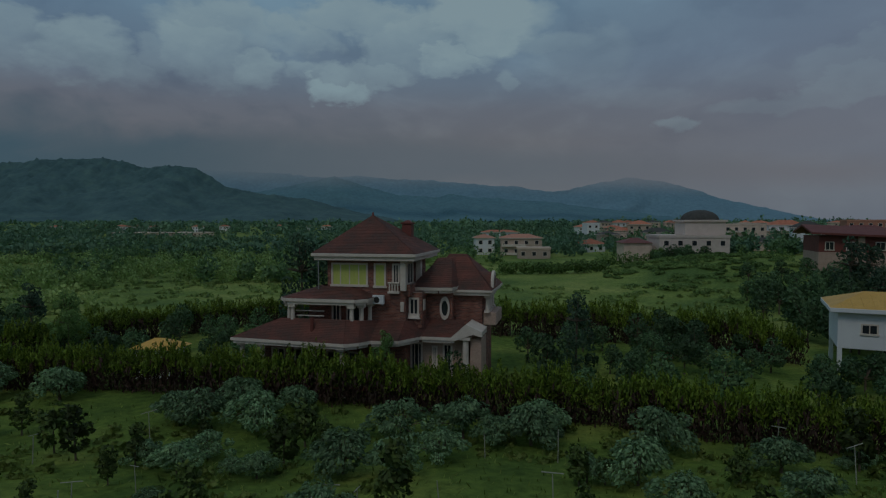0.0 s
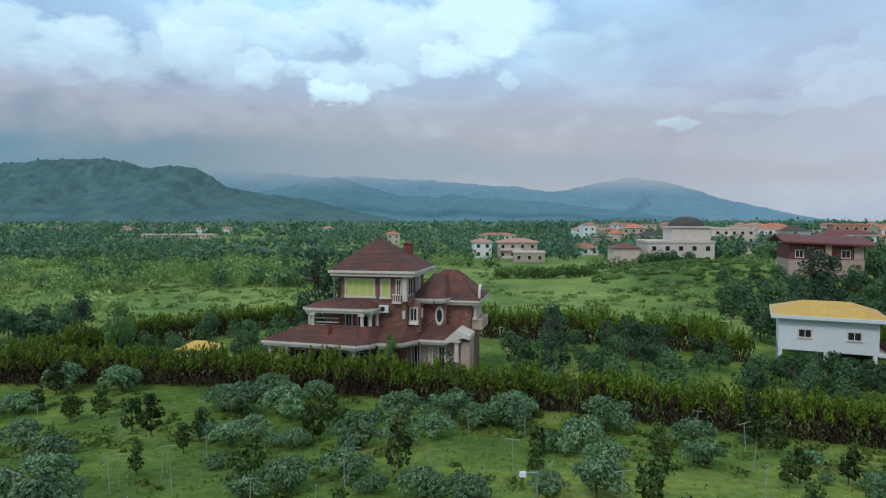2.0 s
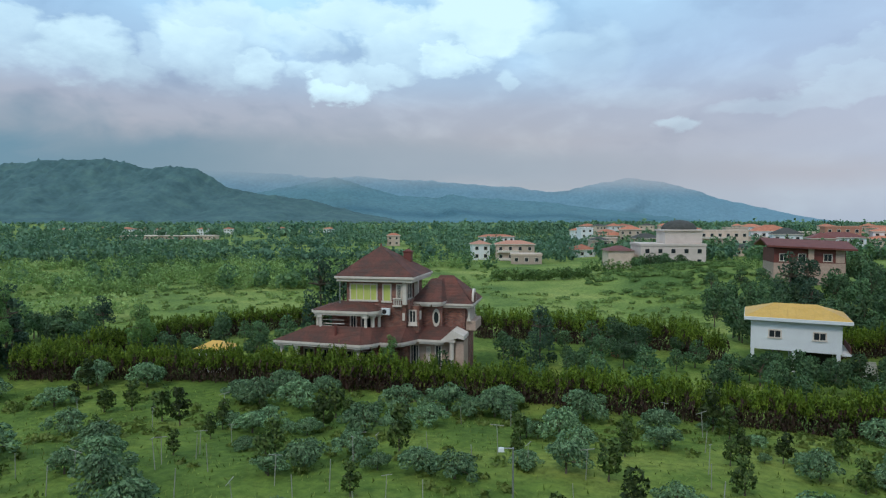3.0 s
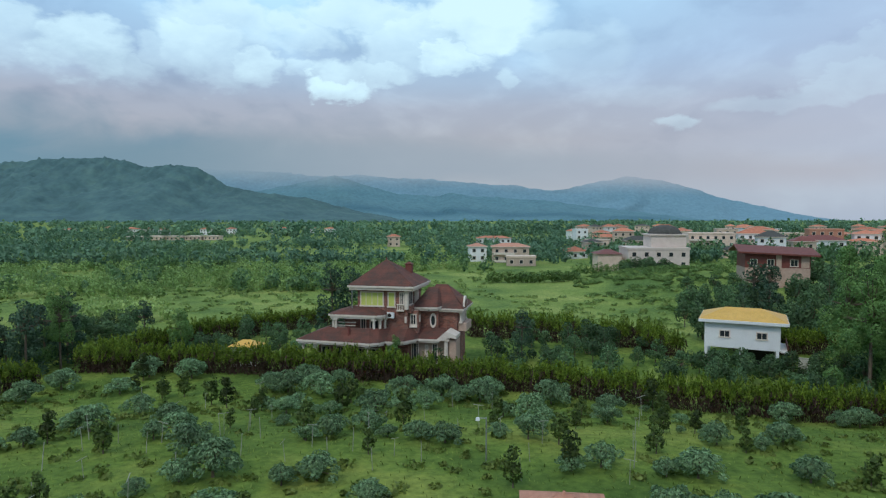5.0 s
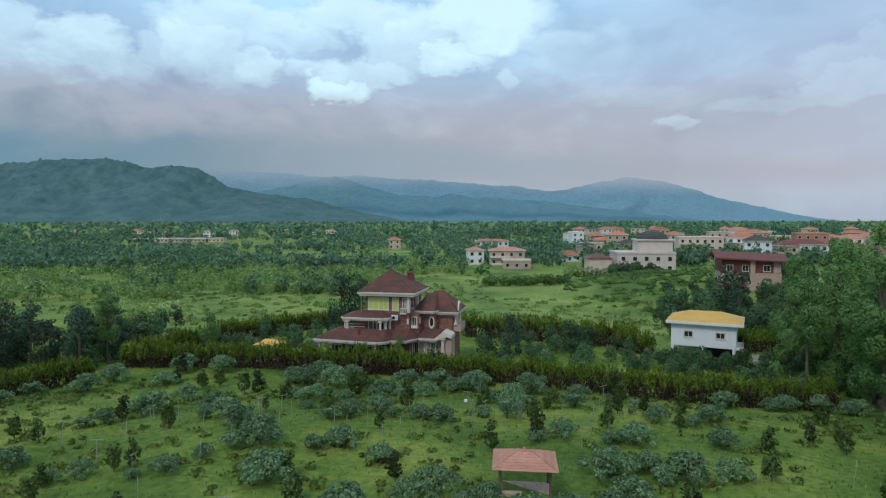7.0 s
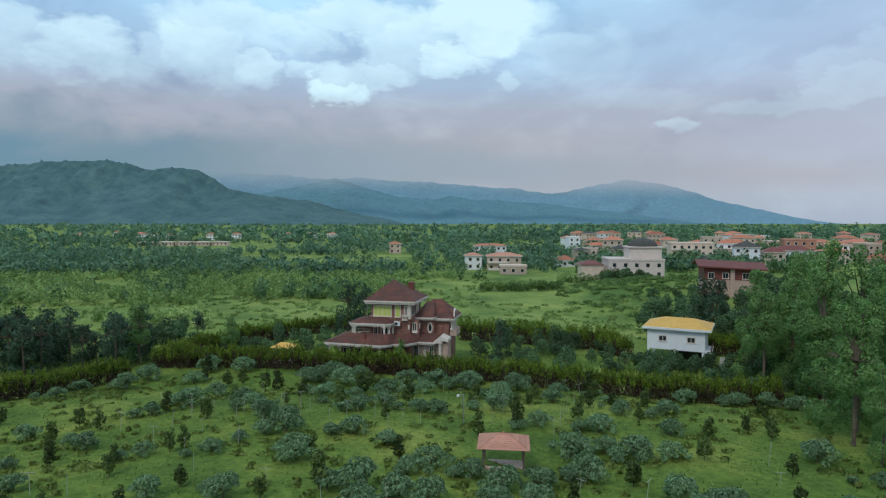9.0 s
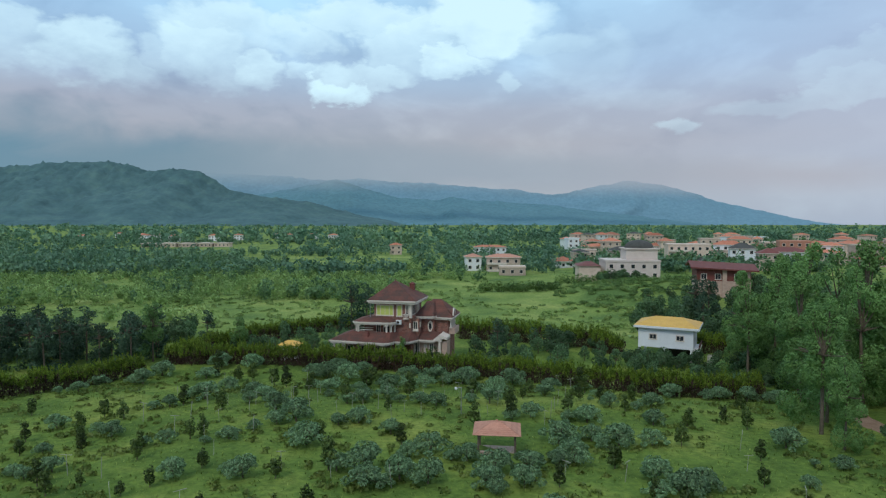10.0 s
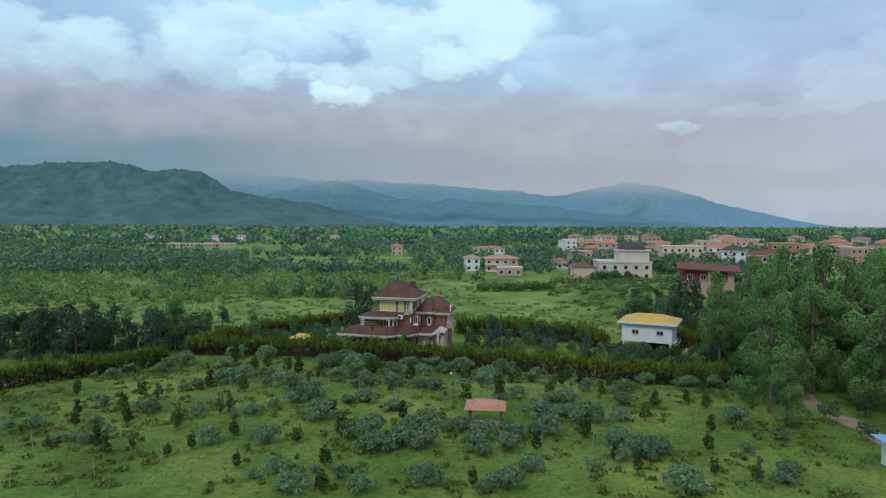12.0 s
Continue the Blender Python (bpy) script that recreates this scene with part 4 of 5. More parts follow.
def cloud_bank():
    """Low cloud lying along the far mountain tops: a soft, gapped sheet with its skylight painted in as emission."""
    m = bpy.data.materials.new("low_cloud")
    m.use_nodes = True
    nt = m.node_tree
    L = nt.links.new
    nt.nodes.clear()

    def node(kind, **values):
        n = nt.nodes.new(kind)
        for k, v in values.items():
            n.inputs[k].default_value = v
        return n

    def ramp(fac, stops):
        r = nt.nodes.new("ShaderNodeValToRGB")
        r.color_ramp.interpolation = "EASE"
        while len(r.color_ramp.elements) < len(stops):
            r.color_ramp.elements.new(0.5)
        for e, (p, c) in zip(r.color_ramp.elements, stops):
            e.position, e.color = p, (*c, 1)
        L(fac, r.inputs[0])
        return r.outputs[0]
    co = node("ShaderNodeTexCoord")
    stretch = node("ShaderNodeMapping", Scale=(0.0016, 0.0016, 0.006))
    L(co.outputs["Object"], stretch.inputs[0])
    wisps = node("ShaderNodeTexNoise", Scale=1.0, Detail=5.0)
    L(stretch.outputs[0], wisps.inputs["Vector"])
    sep = node("ShaderNodeSeparateXYZ")
    L(co.outputs["Generated"], sep.inputs[0])
    lift = node("ShaderNodeMath")
    lift.operation = "MULTIPLY_ADD"
    lift.inputs[1].default_value, lift.inputs[2].default_value = 0.34, -0.17
    L(wisps.outputs[0], lift.inputs[0])
    add = node("ShaderNodeMath")
    L(sep.outputs[2], add.inputs[0])
    L(lift.outputs[0], add.inputs[1])
    east = ramp(sep.outputs[0], [(0.40, (0, 0, 0)), (0.66, (0.22, 0.22, 0.22))])
    thick = node("ShaderNodeMath")
    L(add.outputs[0], thick.inputs[0])
    L(east, thick.inputs[1])
    alpha = ramp(thick.outputs[0], [(0.06, (0, 0, 0)), (0.42, (0.9, 0.9, 0.9)), (0.60, (0.84, 0.84, 0.84)), (0.96, (0, 0, 0))])
    ends = ramp(sep.outputs[0], [(0.0, (0, 0, 0)), (0.12, (1, 1, 1)), (0.80, (1, 1, 1)), (1.0, (0, 0, 0))])
    both = node("ShaderNodeMath")
    both.operation = "MULTIPLY"
    foot = ramp(sep.outputs[2], [(0.0, (0, 0, 0)), (0.42, (1, 1, 1))])
    body = node("ShaderNodeMath")
    body.operation = "MULTIPLY"
    L(alpha, body.inputs[0])
    L(foot, body.inputs[1])
    L(body.outputs[0], both.inputs[0])
    L(ends, both.inputs[1])
    tint = ramp(sep.outputs[0], [(0.1, (0.19, 0.30, 0.38)), (0.45, (0.33, 0.40, 0.475)), (0.85, (0.44, 0.455, 0.52))])
    glow = node("ShaderNodeEmission", Strength=1.0)
    L(tint, glow.inputs[0])
    clear = node("ShaderNodeBsdfTransparent")
    mix = node("ShaderNodeMixShader")
    L(both.outputs[0], mix.inputs[0])
    L(clear.outputs[0], mix.inputs[1])
    L(glow.outputs[0], mix.inputs[2])
    out = node("ShaderNodeOutputMaterial")
    L(mix.outputs[0], out.inputs[0])
    v, f = [], []
    n = 24
    for i in range(n + 1):
        x = -2700 + 6000 * i / n
        for z in (130, 560):
            v.append((x, 3660 - 40 * (x / 2500) ** 2, z))
        if i:
            f.append((2 * i - 2, 2 * i, 2 * i + 1, 2 * i - 1))
    tagged(mesh_object("cloud_bank", v, f, m), "grey low cloud lying along the mountain tops", "cloud", kind="structure")


cloud_bank()


# ---- hedges ----
def hedge_plant(kind):
    """One cypress of a hedge: many slim upright plumes that lean apart, green outside, dry and bare low down."""
    root = tagged(new("hedge_cypress"), "dark green feathery cypress in a dense hedge row, brown below", "hedge", "cypress hedge")
    bm = bmesh.new()
    limb(bm, (0, 0, -0.3), (0, 0, 2.2), 0.07, 0.03, 5)
    part("trunk", bm, M_BARK, root)
    for name, material, n, z0, z1, plumes in (("foliage", L_HEDGE, 1250, 1.15, 3.5, 24), ("dry_foliage", L_HEDGEDRY, 480, 0.0, 2.35, 14)):
        pc = np.stack([rng.uniform(-0.62, 0.62, plumes), rng.uniform(-0.85, 0.75, plumes), rng.uniform(0.62, 1.06, plumes)], 1)
        k = rng.integers(0, plumes, n)
        t = rng.uniform(0, 1, n) ** 0.9
        top = z1 * (pc[k, 2] if name == "foliage" else 1)
        base = z0 + (0.9 * rng.uniform(0, 1, n) if name == "foliage" else 0)
        z = base + (top - base) * t
        rad = (0.24 if name == "foliage" else 0.4) * np.clip(1.12 - t ** 1.6, 0.03, 1)
        a = rng.uniform(0, 2 * math.pi, n)
        lean = 0.22 * (t - 0.4)
        c = np.stack([pc[k, 0] * (1 + lean) + rad * np.cos(a) + 0.12 * t, pc[k, 1] * (1 + lean) + rad * np.sin(a), z], 1)
        out = np.stack([np.cos(a), np.sin(a), 0.15 + 0.7 * t], 1)
        v, f, nrm = leaf_quads(c, 0.13 if name == "foliage" else 0.17, 0.45, 0.9, 0.30, out)
        mesh_object(name, v, f, material, root, normals=nrm)
    return root


HEDGE_KINDS = [hedge_plant(k) for k in range(5)]


def hedge_line(points, step, places, size=1.0):
    for (x0, y0), (x1, y1) in zip(points, points[1:]):
        n = max(1, round(math.hypot(x1 - x0, y1 - y0) / step))
        for i in range(n):
            t = (i + rng.uniform(-0.15, 0.15)) / n
            places.append((x0 + (x1 - x0) * t, y0 + (y1 - y0) * t + 0.6 + rng.uniform(-0.15, 0.15), size * rng.uniform(0.9, 1.1), int(rng.integers(5))))


hedge_places = []
hedge_line([(-34, -5.2), (-24, -5.0), (-14, -5.8), (0, -9.4), (12.7, -12.7), (20, -15.6), (27.4, -17.6), (36, -19.4), (47, -22.0)], 0.95, hedge_places, 0.95)
hedge_line([(-50, -46), (-45, -34), (-42, -27), (-39.5, -18.5), (-35, -10.5)], 1.0, hedge_places, 0.85)
hedge_line([(-34, -3), (-29, 5), (-26, 13), (-21, 20), (-13, 28), (-6, 30)], 1.1, hedge_places, 0.95)
hedge_line([(10, 17), (16, 14.5), (23, 13.5), (28, 12), (37, 11)], 1.1, hedge_places, 1.1)
hedge_line([(51, 11), (60, 12)], 1.1, hedge_places, 1.1)
hedge_line([(33, 8.5), (38, 7.5)], 1.1, hedge_places, 1.0)
set_out(HEDGE_KINDS, hedge_places)


# ---- orchard ----
def vine_tree(k):
    """A low spreading fruit tree: a lumpy umbrella of drooping grey-green boughs that nearly hides its trunk."""
    n = int(rng.integers(15, 21))
    wide = rng.uniform(1.15, 1.6)
    cl = [(rng.uniform(-0.2, 0.2), rng.uniform(-0.2, 0.2), 1.15, 0.8, 0.75, 0.5), (rng.uniform(-0.4, 0.4), rng.uniform(-0.4, 0.4), 0.7, 0.8, 0.8, 0.45)]
    lop = rng.uniform(0.6, 1.0)
    for i in range(n):
        a = 2.4 * i + rng.uniform(-0.4, 0.4)
        r = wide * math.sqrt((i + 0.6) / n) * (lop if math.cos(a) > 0.2 else 1.0)
        z = 1.45 - 0.9 * (r / wide) ** 2.2 + rng.uniform(-0.16, 0.2)
        s = rng.uniform(0.26, 0.46)
        cl.append((r * math.cos(a), r * math.sin(a), max(0.38, z), s, s, s * rng.uniform(0.6, 0.85)))
    return tree("fruit_tree", "low spreading grey-green fruit tree with drooping boughs", "tree", 0.8, 0.09, cl, 0.086, 2400, L_KIWI, "orchard fruit trees", aspect=0.55, droop=0.45)


def citrus(k):
    """A small upright citrus bush with an uneven outline."""
    cl = [(0, 0, 0.7, 0.42, 0.42, 0.45)]
    for i in range(7):
        a = rng.uniform(0, 2 * math.pi)
        t = rng.uniform(0, 1)
        r = rng.uniform(0.1, 0.42) * (1.1 - 0.6 * t)
        cl.append((r * math.cos(a), r * math.sin(a), 0.4 + 1.25 * t, rng.uniform(0.16, 0.32), rng.uniform(0.16, 0.32), rng.uniform(0.18, 0.34)))
    return tree("citrus_sapling", "small dark green citrus sapling in the orchard grass", "tree", 0.8, 0.04, cl, 0.09, 520, L_CITRUS, "orchard saplings", limbs=False)


VINES = [vine_tree(k) for k in range(7)]
CITRUS = [citrus(k) for k in range(5)]


def hedge_y(x):
    return float(np.interp(x, [-34, -24, -14, 0, 12.7, 20, 27.4, 36, 47], [-5.2, -5, -5.8, -9.4, -12.7, -15.6, -17.6, -19.4, -22]))


def post_thing():
    p = tagged(new("trellis_post"), "pale concrete trellis post with a short crossarm", "post", "orchard trellis posts")
    box_part("post", p, M_POST, -0.022, 0.022, -0.022, 0.022, -0.3, 1.65, 0.004, 0.01)
    bm = bmesh.new()
    limb(bm, (-0.42, 0, 1.76), (0.42, 0, 1.62), 0.024, 0.02, 5)
    part("crossarm", bm, M_POST, p)
    return p


def post_plain():
    p = tagged(new("trellis_post"), "plain pale concrete trellis post", "post", "orchard trellis posts")
    box_part("post", p, M_POST, -0.022, 0.022, -0.022, 0.022, -0.3, 1.7, 0.004, 0.005)
    return p


def orchard():
    # the planting plan, from the hedge outwards: x, y, size
    vines_a = [(-25.4, -13.5, 1.08), (-19.5, -21.5, 1.11), (-12.7, -29.9, 1.2), (-20.8, -7.5, 1.45), (-9.1, -13.2, 1.45), (-11.1, -11.7, 1.26), (-5.8, -13.7, 1.45), (-4.3, -10.2, 1.16), (-7.4, -20.7, 1.13), (-6.3, -25.7, 0.6), (-3.5, -21.5, 0.8), (0.5, -27.7, 1.02), (-1.8, -29.9, 1.06), (2.5, -21.7, 1.1), (2.5, -15, 1.45), (4.6, -18.9, 1.07), (4.3, -30.4, 1.01), (5.9, -14.7, 1.44), (9.5, -15.9, 1.45), (16, -16.7, 1.45), (13.2, -22.4, 1.25), (13.6, -26.6, 1.05), (12, -30.9, 1.07), (18.8, -25.9, 0.97), (24.9, -19.2, 0.71), (24.9, -24.9, 0.6), (25.1, -29.6, 0.6), (6.2, -31.4, 0.97), (-25.6, -6.9, 1.45), (-7.9, -9.7, 1.45)]
    vines_b = [(-32.7, -16.3, 1.35), (-32.3, -11.5, 1.43), (-19.9, -28.5, 1.4), (-15.3, -25.5, 1.07), (-22.1, -32.5, 0.85), (-10.4, -33.9, 1.32), (-7.4, -37.9, 1.42), (-4.9, -44.7, 1.45), (-7.9, -52.7, 1.01), (-13.1, -52.7, 1.01), (-17.2, -44.4, 0.69), (-29.4, -40.2, 0.85), (-22.9, -42.7, 0.91), (-26.1, -47.5, 0.65), (-22.7, -51.7, 0.87), (-7, -18, 0.95), (-1.2, -38.4, 1.12), (0.3, -21, 1.37), (1.1, -51.2, 1.32), (1.4, -54.4, 1.08), (3.8, -53.2, 1.19), (2.2, -41.9, 0.99), (6, -47.4, 1.19), (5.9, -53.6, 1.09), (-12, -43.7, 0.77), (-10.7, -40.4, 0.68), (-36.9, -23.8, 0.97), (-37.1, -18.8, 1.03), (10.3, -14, 1.45), (20.3, -20.7, 1.14)]
    vines_c = [(15.7, -36.4, 0.94), (24.9, -31.4, 0.94), (21, -37.9, 1.24), (35.3, -21.1, 1.23), (29.3, -31.6, 1.1), (27.3, -38.4, 0.98), (22.2, -44.9, 1.31), (17.1, -44.4, 1.33), (20.1, -43.6, 0.96), (13.7, -51.1, 1.16), (17.5, -49.1, 1.21), (10.9, -51.9, 1.22), (8.9, -49.1, 0.98), (10.3, -54.4, 1.08), (12.8, -54.6, 1.02), (22.7, -52.9, 1.11), (25.3, -54.9, 1.21), (25, -45.1, 0.93), (40.7, -22.4, 1.19), (43.7, -23.1, 1.19), (46.9, -23.9, 1.2), (36.4, -45.3, 1.24), (38.1, -50.6, 0.72), (33.1, -54.6, 0.64), (-5.3, -60, 0.86), (-3.2, -63.5, 0.91), (-0.4, -61, 0.73), (6.3, -61.9, 0.99), (12, -62.9, 1.08), (14.1, -59.4, 0.99)]
    vines_d = [(23.9, -55.9, 1.24), (24.6, -63.4, 1.33), (33.7, -60.1, 0.97), (19.4, -59.1, 0.7), (-31.2, -48.8, 0.85), (1.6, -63.5, 0.8), (-23.8, -53.3, 0.65)]
    vines = vines_a + vines_b + vines_c + vines_d
    saplings_a = [(-24.3, -12.5, 1.05), (-20.7, -14.8, 1.29), (-15, -17.5, 1.61), (-10, -27.2, 0.87), (-9.6, -22.5, 0.94), (-16.9, -23, 0.93), (-1.4, -17.2, 1.21), (21.2, -29.4, 0.95), (24.5, -28.6, 1.07), (16, -27.6, 0.91), (9.9, -27.2, 0.92), (11.8, -22.4, 0.88), (17.5, -22.7, 1.05), (24.1, -22.9, 1.39), (-3.6, -30.9, 1.44), (3.1, -27.4, 1.62), (-2.8, -19.5, 1.7), (-8.2, -15, 0.85), (-25.5, -8.5, 1.63), (-18.8, -14.3, 1.45), (-34.7, -35.7, 1), (-29.5, -44.5, 1.03), (-26.5, -41.2, 1.1), (-23.3, -46.7, 0.99), (-26.6, -37, 1.18), (-17.6, -48.9, 1.1), (-21, -31.7, 1.28), (-15.4, -43.7, 1.05), (-14.8, -42.2, 1.08), (-14, -54.4, 0.91)]
    saplings_b = [(-11.7, -50.7, 0.91), (-5.4, -52.9, 1.01), (-1.8, -51.2, 1.5), (-19, -54.4, 0.7), (-13.2, -18.7, 1.53), (-9.8, -19.7, 1.14), (-2.5, -16.2, 1.7), (-4.1, -27.2, 1.37), (1.2, -33.7, 1.04), (-24.6, -37.2, 1.17), (-16.2, -33.5, 1.45), (13.9, -32.1, 1.48), (13.7, -36.9, 1.38), (20, -33.6, 1.24), (22.2, -28.6, 1.12), (24.2, -20.2, 1.7), (28.4, -27.6, 1.13), (26.1, -33.1, 1.04), (30.3, -39.1, 1.14), (39.4, -30.6, 1.3), (35.7, -39.8, 1.12), (34.6, -37.1, 0.98), (20.3, -50.6, 1.37), (15.3, -54.6, 1.04), (27.4, -45.4, 1.18), (32.5, -48.8, 0.95), (30, -54.3, 0.98), (10.6, -22.7, 1.21), (10, -39.4, 1.32), (3.4, -45.2, 1.19)]
    saplings_c = [(-3.7, -44.4, 1.03), (-21.9, -54.7, 1.11), (-27.6, -48.1, 0.88), (-20.3, -56.3, 1.01), (-8.6, -59.2, 0.8), (-24.3, -45.1, 1.03), (-18.6, -46.3, 0.91), (-1.9, -58.2, 0.97), (-2.4, -47.7, 1.18), (36.6, -37.6, 1.03), (28.1, -59.9, 0.78), (30.7, -61.1, 0.92), (22.4, -59.4, 0.95), (9.6, -62.4, 0.89), (-1.2, -63.7, 1.01), (-25.9, -55.1, 0.78), (21.4, -56.6, 0.84), (-15.3, -56, 0.68)]
    saplings = saplings_a + saplings_b + saplings_c
    posts_a = [(-21.9, -16.3), (-15.1, -24.5), (-8.3, -28.2), (-9.6, -30.4), (-6.7, -30.7), (-11.2, -15.2), (-7.8, -23.7), (1.8, -27.4), (0.8, -29.9), (4.7, -26.4), (6.9, -18.2), (10.4, -18.9), (8.8, -26.9), (7.2, -30.4), (10.1, -30.4), (21.5, -17.9), (22.5, -22.6), (21, -26.6), (19.4, -30.9), (-18.7, -30.7), (-23.6, -26.9), (-17.9, -32.9), (-16.3, -31.4), (-17.6, -41.9), (-14.8, -38.2), (-15.5, -41.7), (-18.2, -36.7), (-10.4, -41.9), (-13.3, -31.4), (-9.4, -38.4), (-6.9, -34.4), (-8.6, -26.9), (-3.8, -35.4), (-9.7, -29.4), (-14.8, -19.5), (-2.7, -32.6), (-1.2, -35.1), (0.1, -33.1), (1.8, -36.6), (2.9, -33.9), (4.7, -34.9), (0.8, -27.1), (12.8, -31.9), (11.5, -35.4), (10.6, -38.4)]
    posts_b = [(18.7, -32.9), (17.7, -36.4), (16.7, -38.9), (-5.4, -51.2), (-11.8, -47.9), (-1.1, -53.9), (-21.1, -52.4), (30.3, -51.1), (32, -46.3), (20.3, -53.4), (-13.3, -33.7), (-14.1, -43.9), (-22.3, -38), (-18.3, -52.9), (-18.6, -61), (-27.1, -55.1), (-15, -57.8), (-9.8, -59.5), (3.3, -54.5), (15.9, -53.2), (30.6, -58.6), (34.7, -61.1), (35.7, -63.1), (-4.1, -63.2), (-23.4, -63.3)]
    posts = posts_a + posts_b
    # younger trees crowd beside the older ones through the middle of the plot
    young = [(x + rng.uniform(1.2, 2.4) * (1 if i % 2 else -1), y + rng.uniform(-1.3, 1.3), k * rng.uniform(0.55, 0.8)) for i, (x, y, k) in enumerate(vines) if i % 2 == 0 and y < -15]
    set_out(VINES, [(x, y, k * 0.86, int(rng.integers(7))) for x, y, k in vines + young if y < hedge_y(x) - 1.5])
    set_out(CITRUS, [(x, y, k, int(rng.integers(5))) for x, y, k in saplings]
            + [(rng.uniform(-46, 44), rng.uniform(-84, -66), rng.uniform(0.7, 1.2), int(rng.integers(5))) for k in range(34)])
    set_out([post_thing(), post_plain()], [(x, y, rng.uniform(0.75, 1.0), int(rng.integers(2))) for x, y in posts], 5.0)


orchard()


def pavilion():
    p = tagged(new("garden_pavilion"), "small open pavilion with a terracotta hipped roof", "pavilion")
    hip("roof", p, M_TERRA, -1.95, 1.95, -1.75, 1.75, 2.45, -0.3, 0.25, 0.0, 3.35)
    roof = p.children[0]
    c = [(-1.95, -1.75, 2.45), (1.95, -1.75, 2.45), (1.95, 1.75, 2.45), (-1.95, 1.75, 2.45)]
    p0, p1 = (-0.3, 0, 3.35), (0.25, 0, 3.35)
    for l, r, tl, tr in ((c[0], c[1], p0, p1), (c[1], c[2], p1, p1), (c[2], c[3], p1, p0), (c[3], c[0], p0, p0)):
        shingle_courses("tile_course", roof, l, r, tl, tr, 8, M_TERRA)
    box_part("finial", p, M_TERRA, -0.12, 0.08, -0.1, 0.1, 3.3, 3.52, 0.06)
    for x in (-1.5, 1.5):
        for y in (-1.3, 1.3):
            box_part("post", p, M_BARK, x - 0.08, x + 0.08, y - 0.08, y + 0.08, 0.1, 2.44, 0, 0.01)
    box_part("floor_slab", p, M_STONE, -1.6, 1.6, -1.4, 1.4, -0.4, 0.1, 0, 0.02)
    box_part("bench", p, M_STONE, -1.4, -0.2, -1.2, -0.8, 0.12, 0.5, 0, 0.02)
    p.matrix_basis = pose(11.5, -46.6, gz(11.5, -46.6) - 0.1, 0, 0, -6) @ Matrix.Diagonal((1, 1, 0.8, 1))


pavilion()


def yellow_shed():
    s = tagged(new("garden_shed"), "small shed with a yellow hipped tin roof behind the hedge", "shed")
    box_part("wall", s, M_WHITE, -1.45, 1.45, -1.05, 1.05, -0.2, 2.3, 0, 0.02)
    hip("roof", s, M_YELLOW, -1.8, 1.8, -1.4, 1.4, 2.3, -0.45, 0.45, 0, 2.95)
    s.matrix_basis = pose(-16.9, -1.0, gz(-17, -1), 0, 0, -8)


yellow_shed()


def kiosk():
    k = tagged(new("kiosk"), "white kiosk with a blue tin roof beside the track", "kiosk")
    box_part("wall", k, M_WHITE, 0, 3.4, 0, 3, -0.3, 2.9, 0, 0.02)
    hip("roof", k, M_BLUE, -0.6, 4.0, -0.6, 3.6, 2.9, 1.2, 2.2, 1.5, 3.7)
    k.matrix_basis = pose(42.7, -59.6, gz(43, -59) - 0.1, 0, 0, -6) @ Matrix.Diagonal((1, 1, 0.76, 1))


kiosk()


def track():
    """A reddish dirt track along the orchard's right edge, draped over the ground."""
    pts = [(62, 6), (56, -14), (51.5, -30), (49, -38), (47.5, -48), (47, -60), (48, -80)]
    ys = np.linspace(6, -80, 60)
    cx = np.interp(-ys, [-p[1] for p in pts], [p[0] for p in pts])
    v, f = [], []
    for i, (x, y) in enumerate(zip(cx, ys)):
        for k in range(5):
            xx = x + (k - 2) * 0.66 + 0.25 * math.sin(y * 0.9 + k)
            v.append((xx, y, gz(xx, y) + (0.05 if 0 < k < 4 else -0.03)))
        if i:
            for k in range(4):
                a = (i - 1) * 5 + k
                f.append((a, a + 5, a + 6, a + 1))
    tagged(mesh_object("track", v, f, M_DIRT, smooth_faces=True), "rutted red dirt track beside the orchard", "track", kind="structure")


track()


# ---- trees round the place ----
def poplar(k):
    H = rng.uniform(14, 16.5)
    cl = []
    for i in range(34):
        t = rng.uniform(0.1, 1.0)
        w = 3.9 * (1 - t ** 2.4) + 0.5
        a = rng.uniform(0, 2 * math.pi)
        r = w * rng.uniform(0.2, 0.85)
        s = rng.uniform(0.7, 1.25) * (1.25 - 0.5 * t)
        cl.append((r * math.cos(a), r * math.sin(a), H * t, s, s, s * 1.25))
    return tree("tall_tree", "tall leafy broadleaved tree, mid green, with a pale trunk", "tree", H * 0.7, 0.22, cl, 0.13, 13000, L_POPLAR, "tall trees along the track")


def pine(k):
    H = rng.uniform(6.5, 8.5)
    cl = []
    for i in range(32):
        t = rng.uniform(0.05, 0.4) if i < 14 else rng.uniform(0.3, 1.0)
        w = 2.3 * (1 - t) ** 0.6 + 0.3
        a = rng.uniform(0, 2 * math.pi)
        cl.append((w * 0.7 * math.cos(a), w * 0.7 * math.sin(a), H * t, 0.75, 0.75, 0.55))
    return tree("pine_tree", "dark green pine with ragged outline", "tree", H * 0.8, 0.16, cl, 0.18, 2000, L_PINE, "dark pines")


